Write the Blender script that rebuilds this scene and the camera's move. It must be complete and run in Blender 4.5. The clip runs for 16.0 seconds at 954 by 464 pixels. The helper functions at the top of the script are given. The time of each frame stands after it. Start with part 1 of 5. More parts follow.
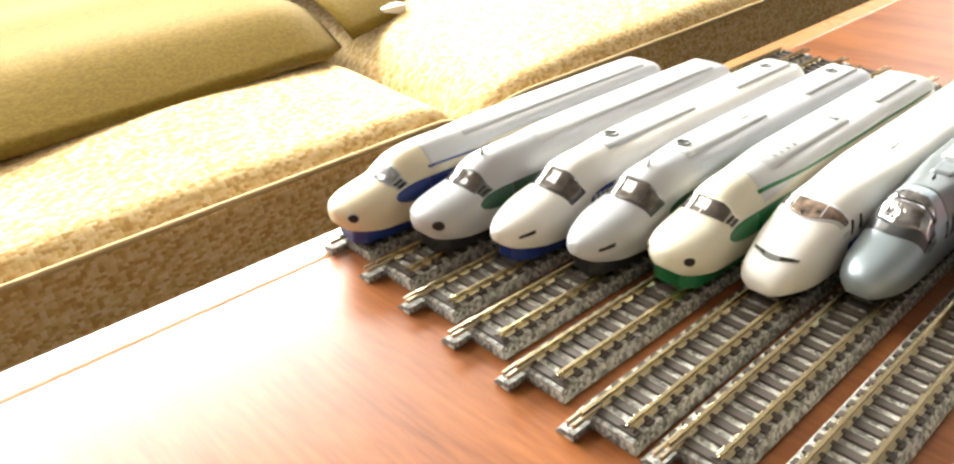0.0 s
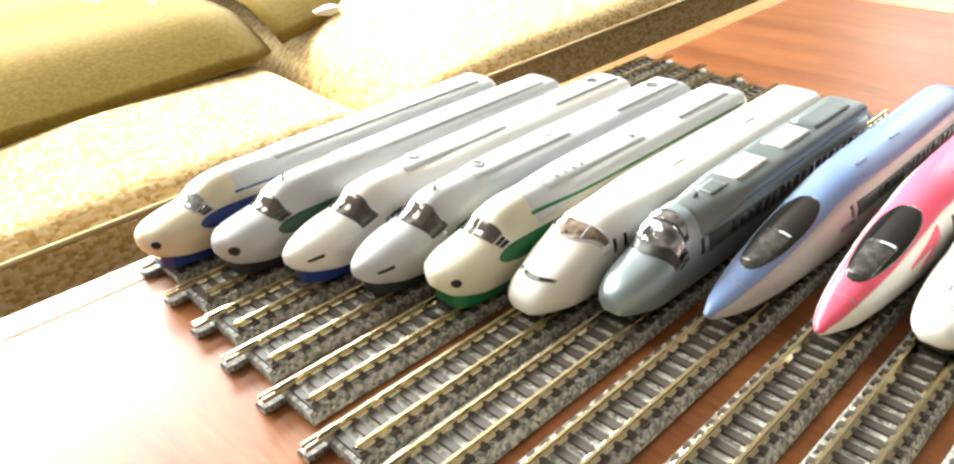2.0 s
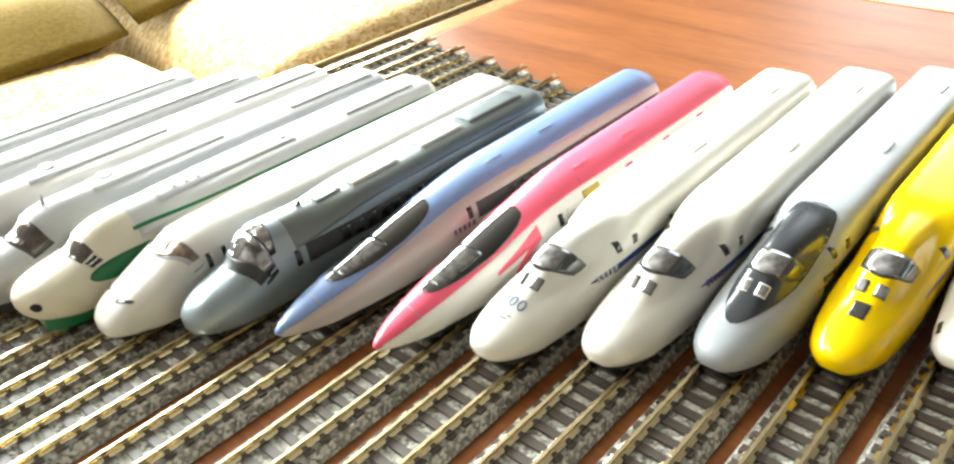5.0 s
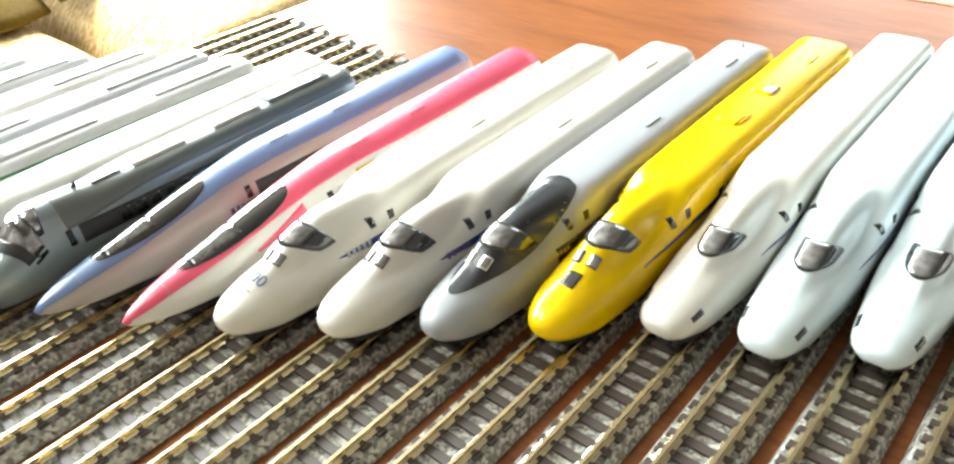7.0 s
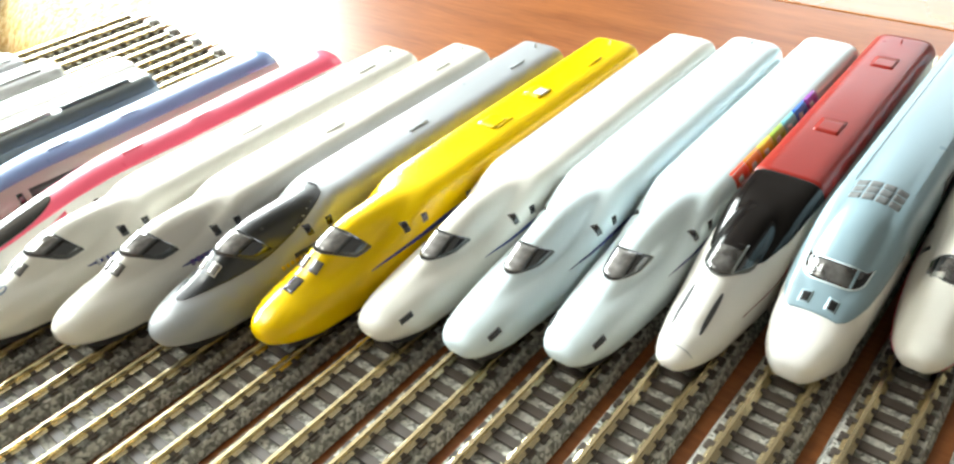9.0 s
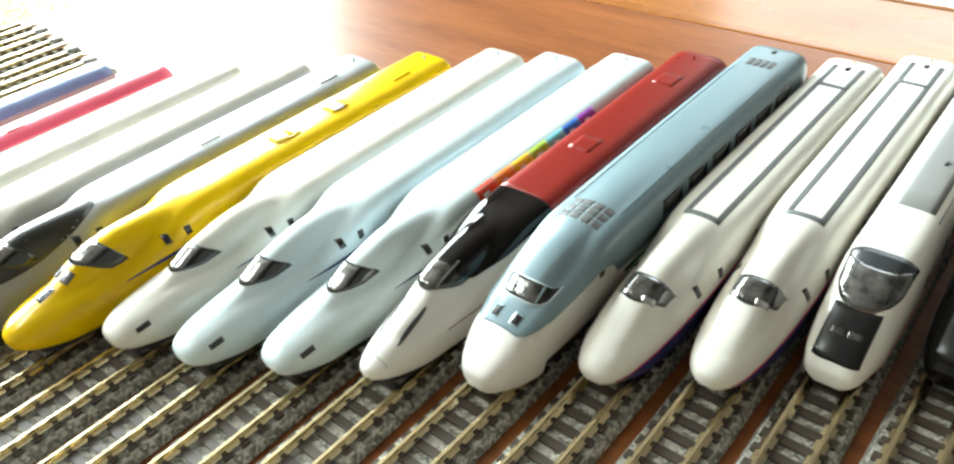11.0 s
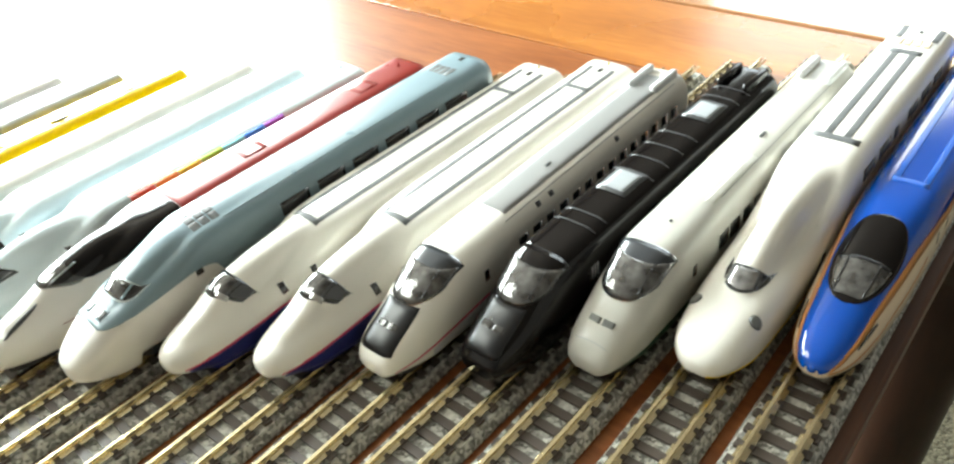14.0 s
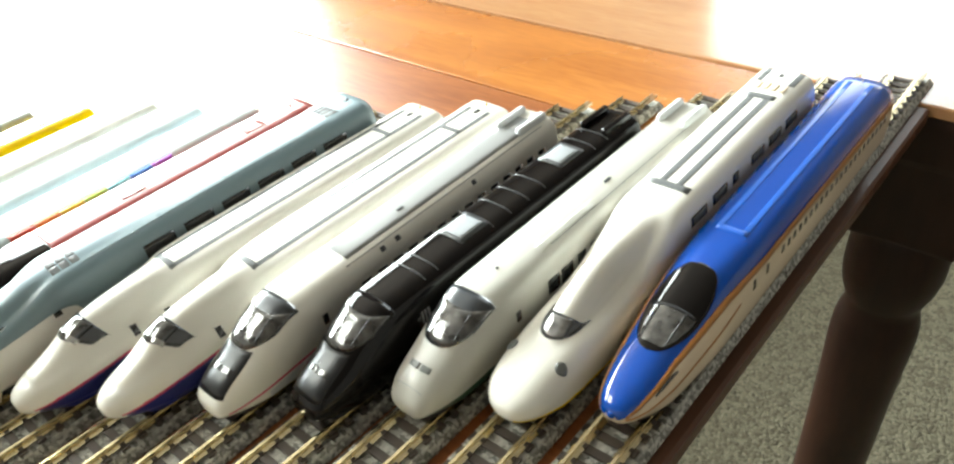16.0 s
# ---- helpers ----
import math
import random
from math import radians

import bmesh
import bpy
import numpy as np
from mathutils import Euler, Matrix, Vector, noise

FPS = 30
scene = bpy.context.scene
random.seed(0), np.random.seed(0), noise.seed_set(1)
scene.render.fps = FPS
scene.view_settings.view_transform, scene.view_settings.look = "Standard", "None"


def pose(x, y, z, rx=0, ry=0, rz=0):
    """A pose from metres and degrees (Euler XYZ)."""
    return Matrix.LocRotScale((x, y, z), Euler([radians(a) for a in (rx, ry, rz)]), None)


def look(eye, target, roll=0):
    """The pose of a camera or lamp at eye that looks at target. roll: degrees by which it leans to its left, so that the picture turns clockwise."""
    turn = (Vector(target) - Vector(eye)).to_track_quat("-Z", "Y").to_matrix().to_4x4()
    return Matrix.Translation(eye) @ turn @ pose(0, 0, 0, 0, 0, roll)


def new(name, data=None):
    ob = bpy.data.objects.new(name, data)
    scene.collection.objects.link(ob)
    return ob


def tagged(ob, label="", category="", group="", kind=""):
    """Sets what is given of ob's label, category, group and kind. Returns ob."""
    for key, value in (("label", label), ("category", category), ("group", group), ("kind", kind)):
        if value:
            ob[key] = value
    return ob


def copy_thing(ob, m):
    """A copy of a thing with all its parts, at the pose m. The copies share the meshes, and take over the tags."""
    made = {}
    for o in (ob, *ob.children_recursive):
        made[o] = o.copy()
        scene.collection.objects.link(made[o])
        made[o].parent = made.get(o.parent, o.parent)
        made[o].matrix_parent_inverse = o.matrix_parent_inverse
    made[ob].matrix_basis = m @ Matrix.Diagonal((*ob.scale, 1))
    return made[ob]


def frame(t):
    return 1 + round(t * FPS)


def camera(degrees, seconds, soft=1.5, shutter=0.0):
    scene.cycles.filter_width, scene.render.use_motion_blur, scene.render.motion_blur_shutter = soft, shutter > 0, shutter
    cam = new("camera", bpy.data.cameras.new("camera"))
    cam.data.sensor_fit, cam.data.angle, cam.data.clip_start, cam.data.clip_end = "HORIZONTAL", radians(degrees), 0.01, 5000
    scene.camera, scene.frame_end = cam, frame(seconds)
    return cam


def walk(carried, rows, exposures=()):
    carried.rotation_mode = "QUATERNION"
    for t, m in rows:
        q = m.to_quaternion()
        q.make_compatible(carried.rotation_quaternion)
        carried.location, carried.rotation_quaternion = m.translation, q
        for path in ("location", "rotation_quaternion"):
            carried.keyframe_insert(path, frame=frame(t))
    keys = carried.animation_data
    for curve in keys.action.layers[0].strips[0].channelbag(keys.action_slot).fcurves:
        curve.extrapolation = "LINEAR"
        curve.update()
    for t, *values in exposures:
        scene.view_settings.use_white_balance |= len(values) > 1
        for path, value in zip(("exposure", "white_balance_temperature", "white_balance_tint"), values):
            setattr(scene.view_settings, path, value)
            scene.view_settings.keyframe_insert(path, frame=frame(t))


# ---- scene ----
cam = camera(62.46, 16.0, soft=2.4)
PATH = [
    (0.0, 0.10661, -0.10894, 0.13325, 60.514, 2.321, 46.473),
    (0.5, 0.11727, -0.09888, 0.13709, 60.350, 2.616, 45.835),
    (1.0, 0.12758, -0.08707, 0.13899, 60.047, 2.947, 45.580),
    (1.5, 0.13952, -0.07512, 0.13961, 59.803, 3.018, 45.373),
    (2.0, 0.15225, -0.06640, 0.14350, 59.748, 3.099, 45.058),
    (2.5, 0.16310, -0.05298, 0.14331, 59.601, 2.855, 44.400),
    (3.0, 0.17399, -0.03872, 0.14367, 59.065, 3.085, 43.914),
    (3.5, 0.18639, -0.02561, 0.14378, 58.529, 3.135, 43.730),
    (4.0, 0.19749, -0.01277, 0.14223, 58.101, 3.176, 42.989),
    (4.5, 0.21077, 0.00192, 0.14477, 57.770, 3.495, 42.595),
    (4.7, 0.21503, 0.00904, 0.14392, 57.440, 3.731, 42.381),
    (6.8, 0.26725, 0.05481, 0.14513, 55.124, 4.058, 41.145),
    (7.0, 0.27354, 0.05742, 0.14426, 54.920, 4.306, 40.876),
    (7.5, 0.28882, 0.06907, 0.14496, 54.633, 4.355, 39.989),
    (8.0, 0.29996, 0.07643, 0.14352, 54.106, 3.983, 39.667),
    (8.5, 0.31308, 0.08743, 0.14373, 53.539, 4.188, 39.308),
    (8.7, 0.31830, 0.09168, 0.14533, 53.631, 4.202, 39.173),
    (10.8, 0.37934, 0.13803, 0.15409, 52.924, 4.469, 39.538),
    (11.0, 0.38653, 0.14159, 0.15329, 53.189, 4.497, 40.075),
    (11.5, 0.40519, 0.14946, 0.15026, 53.639, 4.537, 40.715),
    (12.0, 0.42340, 0.15880, 0.14989, 53.736, 4.801, 41.359),
    (12.5, 0.43894, 0.17345, 0.15053, 53.912, 5.030, 41.159),
    (13.0, 0.45249, 0.18425, 0.15248, 53.598, 5.350, 41.372),
    (13.5, 0.46613, 0.19310, 0.15249, 53.341, 5.879, 41.029),
    (14.0, 0.48048, 0.20572, 0.15310, 53.017, 6.067, 40.799),
    (14.5, 0.49348, 0.21678, 0.15422, 53.274, 6.561, 41.142),
    (15.0, 0.50316, 0.22404, 0.15523, 53.471, 6.582, 41.385),
    (15.5, 0.51027, 0.23139, 0.15583, 53.330, 6.868, 41.342),
    (16.0, 0.51721, 0.23697, 0.16164, 53.562, 6.572, 41.435),
]
walk(cam, [(t, pose(x, y, z, rx, ry, rz)) for t, x, y, z, rx, ry, rz in PATH], exposures=[(0.0, 0.80, 7000, 8), (4.0, 0.95, 6500, 1), (8.0, 0.86, 6500, 2), (11.0, 0.68, 6300, -3), (13.5, 1.05, 6400, -2), (16.0, 1.05, 6500, -1)])

# ---- light ----
world = bpy.data.worlds.new("world")
scene.world = world
world.use_nodes = True
wn = world.node_tree.nodes
sky = wn.new("ShaderNodeTexSky")
sky.sky_type, sky.sun_disc = "NISHITA", False
sky.sun_elevation, sky.sun_rotation = radians(38), radians(-70)
wn["Background"].inputs[1].default_value = 0.1
world.node_tree.links.new(sky.outputs[0], wn["Background"].inputs[0])

WIN_X, WIN_Y0, WIN_Y1, WIN_Z0, WIN_Z1 = -2.0, -0.7, 1.82, 0.12, 1.46
WIN2_Y, WIN2_X0, WIN2_X1, WIN2_Z0, WIN2_Z1 = 3.4, -1.05, 0.75, 0.75, 1.55
FLOOR_Z = -0.62


def area(name, m, sx, sy, watts, colour):
    data = bpy.data.lights.new(name, "AREA")
    data.shape, data.size, data.size_y, data.energy, data.color = "RECTANGLE", sx, sy, watts, colour
    ob = new(name, data)
    ob.matrix_world = m
    return ob


area("window_light", look((WIN_X + 0.03, (WIN_Y0 + WIN_Y1) / 2, (WIN_Z0 + WIN_Z1) / 2), (0.2, (WIN_Y0 + WIN_Y1) / 2, (WIN_Z0 + WIN_Z1) / 2)),
     WIN_Y1 - WIN_Y0, WIN_Z1 - WIN_Z0, 232, (0.94, 0.97, 1.0))
area("window_light", look(((WIN2_X0 + WIN2_X1) / 2, WIN2_Y - 0.03, (WIN2_Z0 + WIN2_Z1) / 2), ((WIN2_X0 + WIN2_X1) / 2, 0.2, (WIN2_Z0 + WIN2_Z1) / 2)),
     WIN2_X1 - WIN2_X0, WIN2_Z1 - WIN2_Z0, 13, (0.95, 0.96, 1.0))
sun_data = bpy.data.lights.new("sun", "SUN")
sun_data.energy, sun_data.angle, sun_data.color = 1.0, radians(0.6), (1.0, 0.93, 0.82)
sun = new("sun", sun_data)
sun.matrix_world = look((-1.6, 0.75, 1.35), (0, 0, 0))


# ---- materials ----
def mat(name, colour, rough=0.5, metal=0.0, coat=0.0, vary=0.06, scale=300.0, bump=0.0, bump_scale=900.0, spec=0.5):
    """A painted or moulded surface with slight mottling and fine relief."""
    m = bpy.data.materials.new(name)
    m.use_nodes = True
    nt = m.node_tree
    b = nt.nodes["Principled BSDF"]
    tc = nt.nodes.new("ShaderNodeTexCoord")
    n = nt.nodes.new("ShaderNodeTexNoise")
    n.inputs["Scale"].default_value, n.inputs["Detail"].default_value = scale, 4
    nt.links.new(tc.outputs["Object"], n.inputs["Vector"])
    r = nt.nodes.new("ShaderNodeMapRange")
    r.inputs[3].default_value, r.inputs[4].default_value = 1 - vary, 1 + vary
    nt.links.new(n.outputs[0], r.inputs[0])
    mul = nt.nodes.new("ShaderNodeVectorMath")
    mul.operation = "SCALE"
    mul.inputs[0].default_value = colour
    nt.links.new(r.outputs[0], mul.inputs["Scale"])
    nt.links.new(mul.outputs[0], b.inputs["Base Color"])
    rr = nt.nodes.new("ShaderNodeMapRange")
    rr.inputs[3].default_value, rr.inputs[4].default_value = max(0.02, rough - 0.06), min(1, rough + 0.06)
    nt.links.new(n.outputs[0], rr.inputs[0])
    nt.links.new(rr.outputs[0], b.inputs["Roughness"])
    b.inputs["Metallic"].default_value = metal
    b.inputs["Coat Weight"].default_value = coat
    b.inputs["Coat Roughness"].default_value = 0.08
    b.inputs["Specular IOR Level"].default_value = spec
    if bump:
        n2 = nt.nodes.new("ShaderNodeTexNoise")
        n2.inputs["Scale"].default_value, n2.inputs["Detail"].default_value = bump_scale, 3
        nt.links.new(tc.outputs["Object"], n2.inputs["Vector"])
        bp = nt.nodes.new("ShaderNodeBump")
        bp.inputs["Strength"].default_value, bp.inputs["Distance"].default_value = bump, 0.0004
        nt.links.new(n2.outputs[0], bp.inputs["Height"])
        nt.links.new(bp.outputs[0], b.inputs["Normal"])
    return m


def ramp(nt, src, stops):
    c = nt.nodes.new("ShaderNodeValToRGB")
    while len(c.color_ramp.elements) < len(stops):
        c.color_ramp.elements.new(0.5)
    for e, (p, col) in zip(c.color_ramp.elements, stops):
        e.position, e.color = p, (*col, 1)
    nt.links.new(src, c.inputs[0])
    return c.outputs[0]


def wood_mat(name, dark, light, along, rough=0.26, coat=0.15, spec=0.5):
    """Varnished wood; along: scale per axis, small along the grain."""
    m = bpy.data.materials.new(name)
    m.use_nodes = True
    nt = m.node_tree
    b = nt.nodes["Principled BSDF"]
    tc = nt.nodes.new("ShaderNodeTexCoord")
    mp = nt.nodes.new("ShaderNodeMapping")
    mp.inputs["Scale"].default_value = along
    nt.links.new(tc.outputs["Object"], mp.inputs[0])
    n1 = nt.nodes.new("ShaderNodeTexNoise")
    n1.inputs["Scale"].default_value, n1.inputs["Detail"].default_value, n1.inputs["Distortion"].default_value = 6, 6, 0.6
    nt.links.new(mp.outputs[0], n1.inputs["Vector"])
    n2 = nt.nodes.new("ShaderNodeTexNoise")
    n2.inputs["Scale"].default_value, n2.inputs["Detail"].default_value = 55, 3
    nt.links.new(mp.outputs[0], n2.inputs["Vector"])
    mx = nt.nodes.new("ShaderNodeMix")
    mx.inputs[0].default_value = 0.4
    nt.links.new(n1.outputs[0], mx.inputs[2])
    nt.links.new(n2.outputs[0], mx.inputs[3])
    col = ramp(nt, mx.outputs[0], [(0.3, dark), (0.7, light)])
    nt.links.new(col, b.inputs["Base Color"])
    n3 = nt.nodes.new("ShaderNodeTexNoise")
    n3.inputs["Scale"].default_value, n3.inputs["Detail"].default_value = 14, 5
    nt.links.new(tc.outputs["Object"], n3.inputs["Vector"])
    rr = nt.nodes.new("ShaderNodeMapRange")
    rr.inputs[3].default_value, rr.inputs[4].default_value = rough - 0.08, rough + 0.1
    nt.links.new(n3.outputs[0], rr.inputs[0])
    nt.links.new(rr.outputs[0], b.inputs["Roughness"])
    bp = nt.nodes.new("ShaderNodeBump")
    bp.inputs["Strength"].default_value, bp.inputs["Distance"].default_value = 0.06, 0.0005
    nt.links.new(n2.outputs[0], bp.inputs["Height"])
    nt.links.new(bp.outputs[0], b.inputs["Normal"])
    b.inputs["Coat Weight"].default_value, b.inputs["Coat Roughness"].default_value = coat, 0.15
    b.inputs["Specular IOR Level"].default_value = spec
    return m


def weave_mat(name, cols, pitch, bump=0.6):
    """A coarse tweed weave of warp and weft threads in several colours."""
    m = bpy.data.materials.new(name)
    m.use_nodes = True
    nt = m.node_tree
    b = nt.nodes["Principled BSDF"]
    uv = nt.nodes.new("ShaderNodeUVMap")
    br = nt.nodes.new("ShaderNodeTexVoronoi")
    br.feature, br.inputs["Scale"].default_value, br.inputs["Randomness"].default_value = "F1", 1.0, 0.35
    mp = nt.nodes.new("ShaderNodeMapping")
    mp.inputs["Scale"].default_value = (0.6 / pitch, 1 / pitch, 1 / pitch)
    nt.links.new(uv.outputs[0], mp.inputs[0])
    nt.links.new(mp.outputs[0], br.inputs["Vector"])
    big = nt.nodes.new("ShaderNodeTexNoise")
    mp2 = nt.nodes.new("ShaderNodeMapping")
    mp2.inputs["Scale"].default_value = (1 / pitch / 9, 1 / pitch / 3.0, 1)
    nt.links.new(uv.outputs[0], mp2.inputs[0])
    nt.links.new(mp2.outputs[0], big.inputs["Vector"])
    big.inputs["Scale"].default_value, big.inputs["Detail"].default_value = 1.0, 5
    sep = nt.nodes.new("ShaderNodeSeparateColor")
    nt.links.new(br.outputs["Color"], sep.inputs[0])
    mx = nt.nodes.new("ShaderNodeMix")
    mx.inputs[0].default_value = 0.5
    nt.links.new(sep.outputs[0], mx.inputs[2])
    nt.links.new(big.outputs[0], mx.inputs[3])
    nt.links.new(ramp(nt, mx.outputs[0], [(0.28, cols[0]), (0.42, cols[1]), (0.55, cols[2]), (0.75, cols[3])]), b.inputs["Base Color"])
    b.inputs["Roughness"].default_value, b.inputs["Specular IOR Level"].default_value = 0.95, 0.15
    bp = nt.nodes.new("ShaderNodeBump")
    bp.invert = True
    bp.inputs["Strength"].default_value, bp.inputs["Distance"].default_value = bump, pitch * 0.35
    nt.links.new(br.outputs["Distance"], bp.inputs["Height"])
    nt.links.new(bp.outputs[0], b.inputs["Normal"])
    return m


def speckle_mat(name, cols, scale, rough=0.85, bump=0.5, dist=0.0004):
    m = bpy.data.materials.new(name)
    m.use_nodes = True
    nt = m.node_tree
    b = nt.nodes["Principled BSDF"]
    tc = nt.nodes.new("ShaderNodeTexCoord")
    v = nt.nodes.new("ShaderNodeTexVoronoi")
    v.inputs["Scale"].default_value = scale
    nt.links.new(tc.outputs["Object"], v.inputs["Vector"])
    sep = nt.nodes.new("ShaderNodeSeparateColor")
    nt.links.new(v.outputs["Color"], sep.inputs[0])
    n = nt.nodes.new("ShaderNodeTexNoise")
    n.inputs["Scale"].default_value = scale / 6
    nt.links.new(tc.outputs["Object"], n.inputs["Vector"])
    mx = nt.nodes.new("ShaderNodeMix")
    mx.inputs[0].default_value = 0.35
    nt.links.new(sep.outputs[0], mx.inputs[2])
    nt.links.new(n.outputs[0], mx.inputs[3])
    nt.links.new(ramp(nt, mx.outputs[0], [(0.15, cols[0]), (0.45, cols[1]), (0.75, cols[2])]), b.inputs["Base Color"])
    b.inputs["Roughness"].default_value = rough
    bp = nt.nodes.new("ShaderNodeBump")
    bp.invert = True
    bp.inputs["Strength"].default_value, bp.inputs["Distance"].default_value = bump, dist
    nt.links.new(v.outputs["Distance"], bp.inputs["Height"])
    nt.links.new(bp.outputs[0], b.inputs["Normal"])
    return m


def glass_mat(name, colour, rough=0.03, metal=0.0, bump=0.0, vary=0.05):
    """Tinted plastic with moulding ripple; vary mottles the colour, painting in glints and interior glimpses."""
    m = mat(name, colour, rough=rough, metal=metal, vary=vary, scale=330, spec=0.6, coat=1.0, bump=bump, bump_scale=240)
    # harder contrast between the painted bright and dark patches
    spread = next(n for n in m.node_tree.nodes if n.type == "MAP_RANGE")
    spread.inputs[1].default_value, spread.inputs[2].default_value = 0.30, 0.70
    return m


TABLE = wood_mat("table_wood", (0.155, 0.044, 0.012), (0.355, 0.125, 0.038), (1.2, 10, 4), rough=0.34, coat=0.0, spec=0.32)
BORDER = wood_mat("border_wood", (0.40, 0.19, 0.07), (0.52, 0.28, 0.12), (8, 1.2, 4))
TABLE2 = wood_mat("second_table_wood", (0.27, 0.085, 0.018), (0.46, 0.18, 0.038), (1.2, 9, 4))
TABLE3 = wood_mat("glossy_table_wood", (0.34, 0.16, 0.07), (0.46, 0.25, 0.12), (1.2, 9, 4), rough=0.12, coat=0.6)
DARKWOOD = wood_mat("dark_wood", (0.018, 0.007, 0.004), (0.042, 0.016, 0.008), (4, 4, 0.8), rough=0.42, coat=0.0, spec=0.3)
EDGEWOOD = wood_mat("edge_wood", (0.075, 0.028, 0.012), (0.12, 0.048, 0.021), (8, 0.8, 4), rough=0.4, coat=0.0, spec=0.4)
TWEED = weave_mat("tweed", [(0.47, 0.29, 0.11), (0.58, 0.41, 0.18), (0.66, 0.50, 0.25), (0.73, 0.60, 0.36)], 0.0024)
COVER = weave_mat("cover_cloth", [(0.135, 0.084, 0.010), (0.148, 0.094, 0.012), (0.160, 0.104, 0.014), (0.178, 0.118, 0.019)], 0.0016, bump=0.25)
PIPING = mat("piping_cloth", (0.55, 0.42, 0.22), rough=0.9, vary=0.15, scale=500, bump=0.4)
WHITECLOTH = mat("white_cloth", (0.75, 0.74, 0.70), rough=0.9)
CARPET = speckle_mat("carpet", [(0.085, 0.074, 0.046), (0.135, 0.117, 0.073), (0.18, 0.158, 0.104)], 260, rough=0.95, bump=0.8, dist=0.003)
# unseen ceiling and walls, toned dark to cut fill light and reflections
CEILING = mat("dark_ceiling", (0.15, 0.13, 0.11), rough=0.9, vary=0.05, scale=5)
PLASTER = mat("plaster", (0.24, 0.22, 0.20), rough=0.9, vary=0.04, scale=6, bump=0.1)
BALLAST = speckle_mat("ballast", [(0.11, 0.11, 0.098), (0.29, 0.285, 0.258), (0.58, 0.57, 0.52)], 1050, bump=0.3, dist=0.0003)
SLEEPER = mat("sleeper_plastic", (0.068, 0.053, 0.043), rough=0.55, vary=0.15, scale=400)
RAIL = mat("rail_metal", (0.76, 0.66, 0.43), rough=0.24, metal=1.0, vary=0.12, scale=150)
JOINER = mat("joiner_metal", (0.55, 0.47, 0.33), rough=0.35, metal=1.0, vary=0.1)
UNDER = mat("underframe_plastic", (0.015, 0.015, 0.016), rough=0.55, vary=0.1)
STEEL = mat("wheel_steel", (0.45, 0.44, 0.42), rough=0.3, metal=1.0)
GLASS = glass_mat("tinted_window", (0.03, 0.03, 0.032))
SIDEGLASS = glass_mat("side_window_glass", (0.006, 0.007, 0.009))
DARKGLASS = glass_mat("dark_canopy", (0.006, 0.0065, 0.007))
LAMP = mat("lamp_lens", (0.55, 0.55, 0.52), rough=0.12, metal=0.6, coat=0.5)
BLACK = mat("black_paint", (0.006, 0.006, 0.007), rough=0.3, vary=0.1)
CHROME = mat("chrome_frame", (0.6, 0.6, 0.6), rough=0.2, metal=1.0)


def paint(name, colour, rough=0.3, coat=0.1, metal=0.0, spec=0.5):
    return mat(name, colour, rough=rough, coat=coat, metal=metal, vary=0.025, scale=120, bump=0.02, bump_scale=2500, spec=spec)


WHITE = paint("white_paint", (0.80, 0.78, 0.73))
IVORY = paint("ivory_paint", (0.74, 0.66, 0.48))
CREAM = paint("cream_paint", (0.76, 0.72, 0.58))
LGREY = paint("light_grey_paint", (0.50, 0.51, 0.53))
MGREY = paint("mid_grey_paint", (0.33, 0.34, 0.35))
DGREY = paint("dark_grey_paint", (0.045, 0.047, 0.05))
SILVER = paint("silver_paint", (0.36, 0.43, 0.47), rough=0.35, metal=0.5)
DSILVER = paint("dark_silver_paint", (0.20, 0.225, 0.225), rough=0.35, metal=0.3)
BLUE = paint("blue_paint", (0.012, 0.035, 0.20))
SKYBLUE = paint("slate_blue_paint", (0.20, 0.29, 0.52))
PINK = paint("pink_paint", (0.85, 0.12, 0.20))
YELLOW = paint("yellow_paint", (0.90, 0.60, 0.0), rough=0.2, coat=0.0)
PALE = paint("pale_blue_paint", (0.70, 0.80, 0.83), rough=0.22)
PEARL = paint("pearl_white_paint", (0.80, 0.78, 0.71), rough=0.2)
RED = paint("red_paint", (0.22, 0.015, 0.010), spec=0.25)
TEAL = paint("grey_blue_paint", (0.21, 0.29, 0.325))
TEALRIM = paint("pale_grey_blue_paint", (0.36, 0.47, 0.52))
GREEN = paint("green_paint", (0.01, 0.16, 0.05))
NAVY = paint("navy_paint", (0.015, 0.02, 0.13))
MAGENTA = paint("magenta_paint", (0.55, 0.02, 0.10))
COBALT = paint("cobalt_paint", (0.0, 0.06, 0.38), rough=0.08, coat=0.5, spec=0.5)
COBALT2 = paint("light_cobalt_paint", (0.03, 0.13, 0.56), rough=0.15, coat=0.0)
COPPER = paint("copper_paint", (0.45, 0.20, 0.05), rough=0.35)
BEIGE = paint("warm_ivory_paint", (0.82, 0.68, 0.50), rough=0.2)
ROOFGREY = paint("roof_grey_paint", (0.42, 0.43, 0.43), rough=0.45)
ROOFWHITE = paint("roof_white_paint", (0.60, 0.61, 0.61), rough=0.45)
ROOFMID = paint("roof_mid_paint", (0.25, 0.25, 0.245), rough=0.55)
MIDGREY = paint("stripe_grey_paint", (0.13, 0.135, 0.135), rough=0.6, spec=0.3)
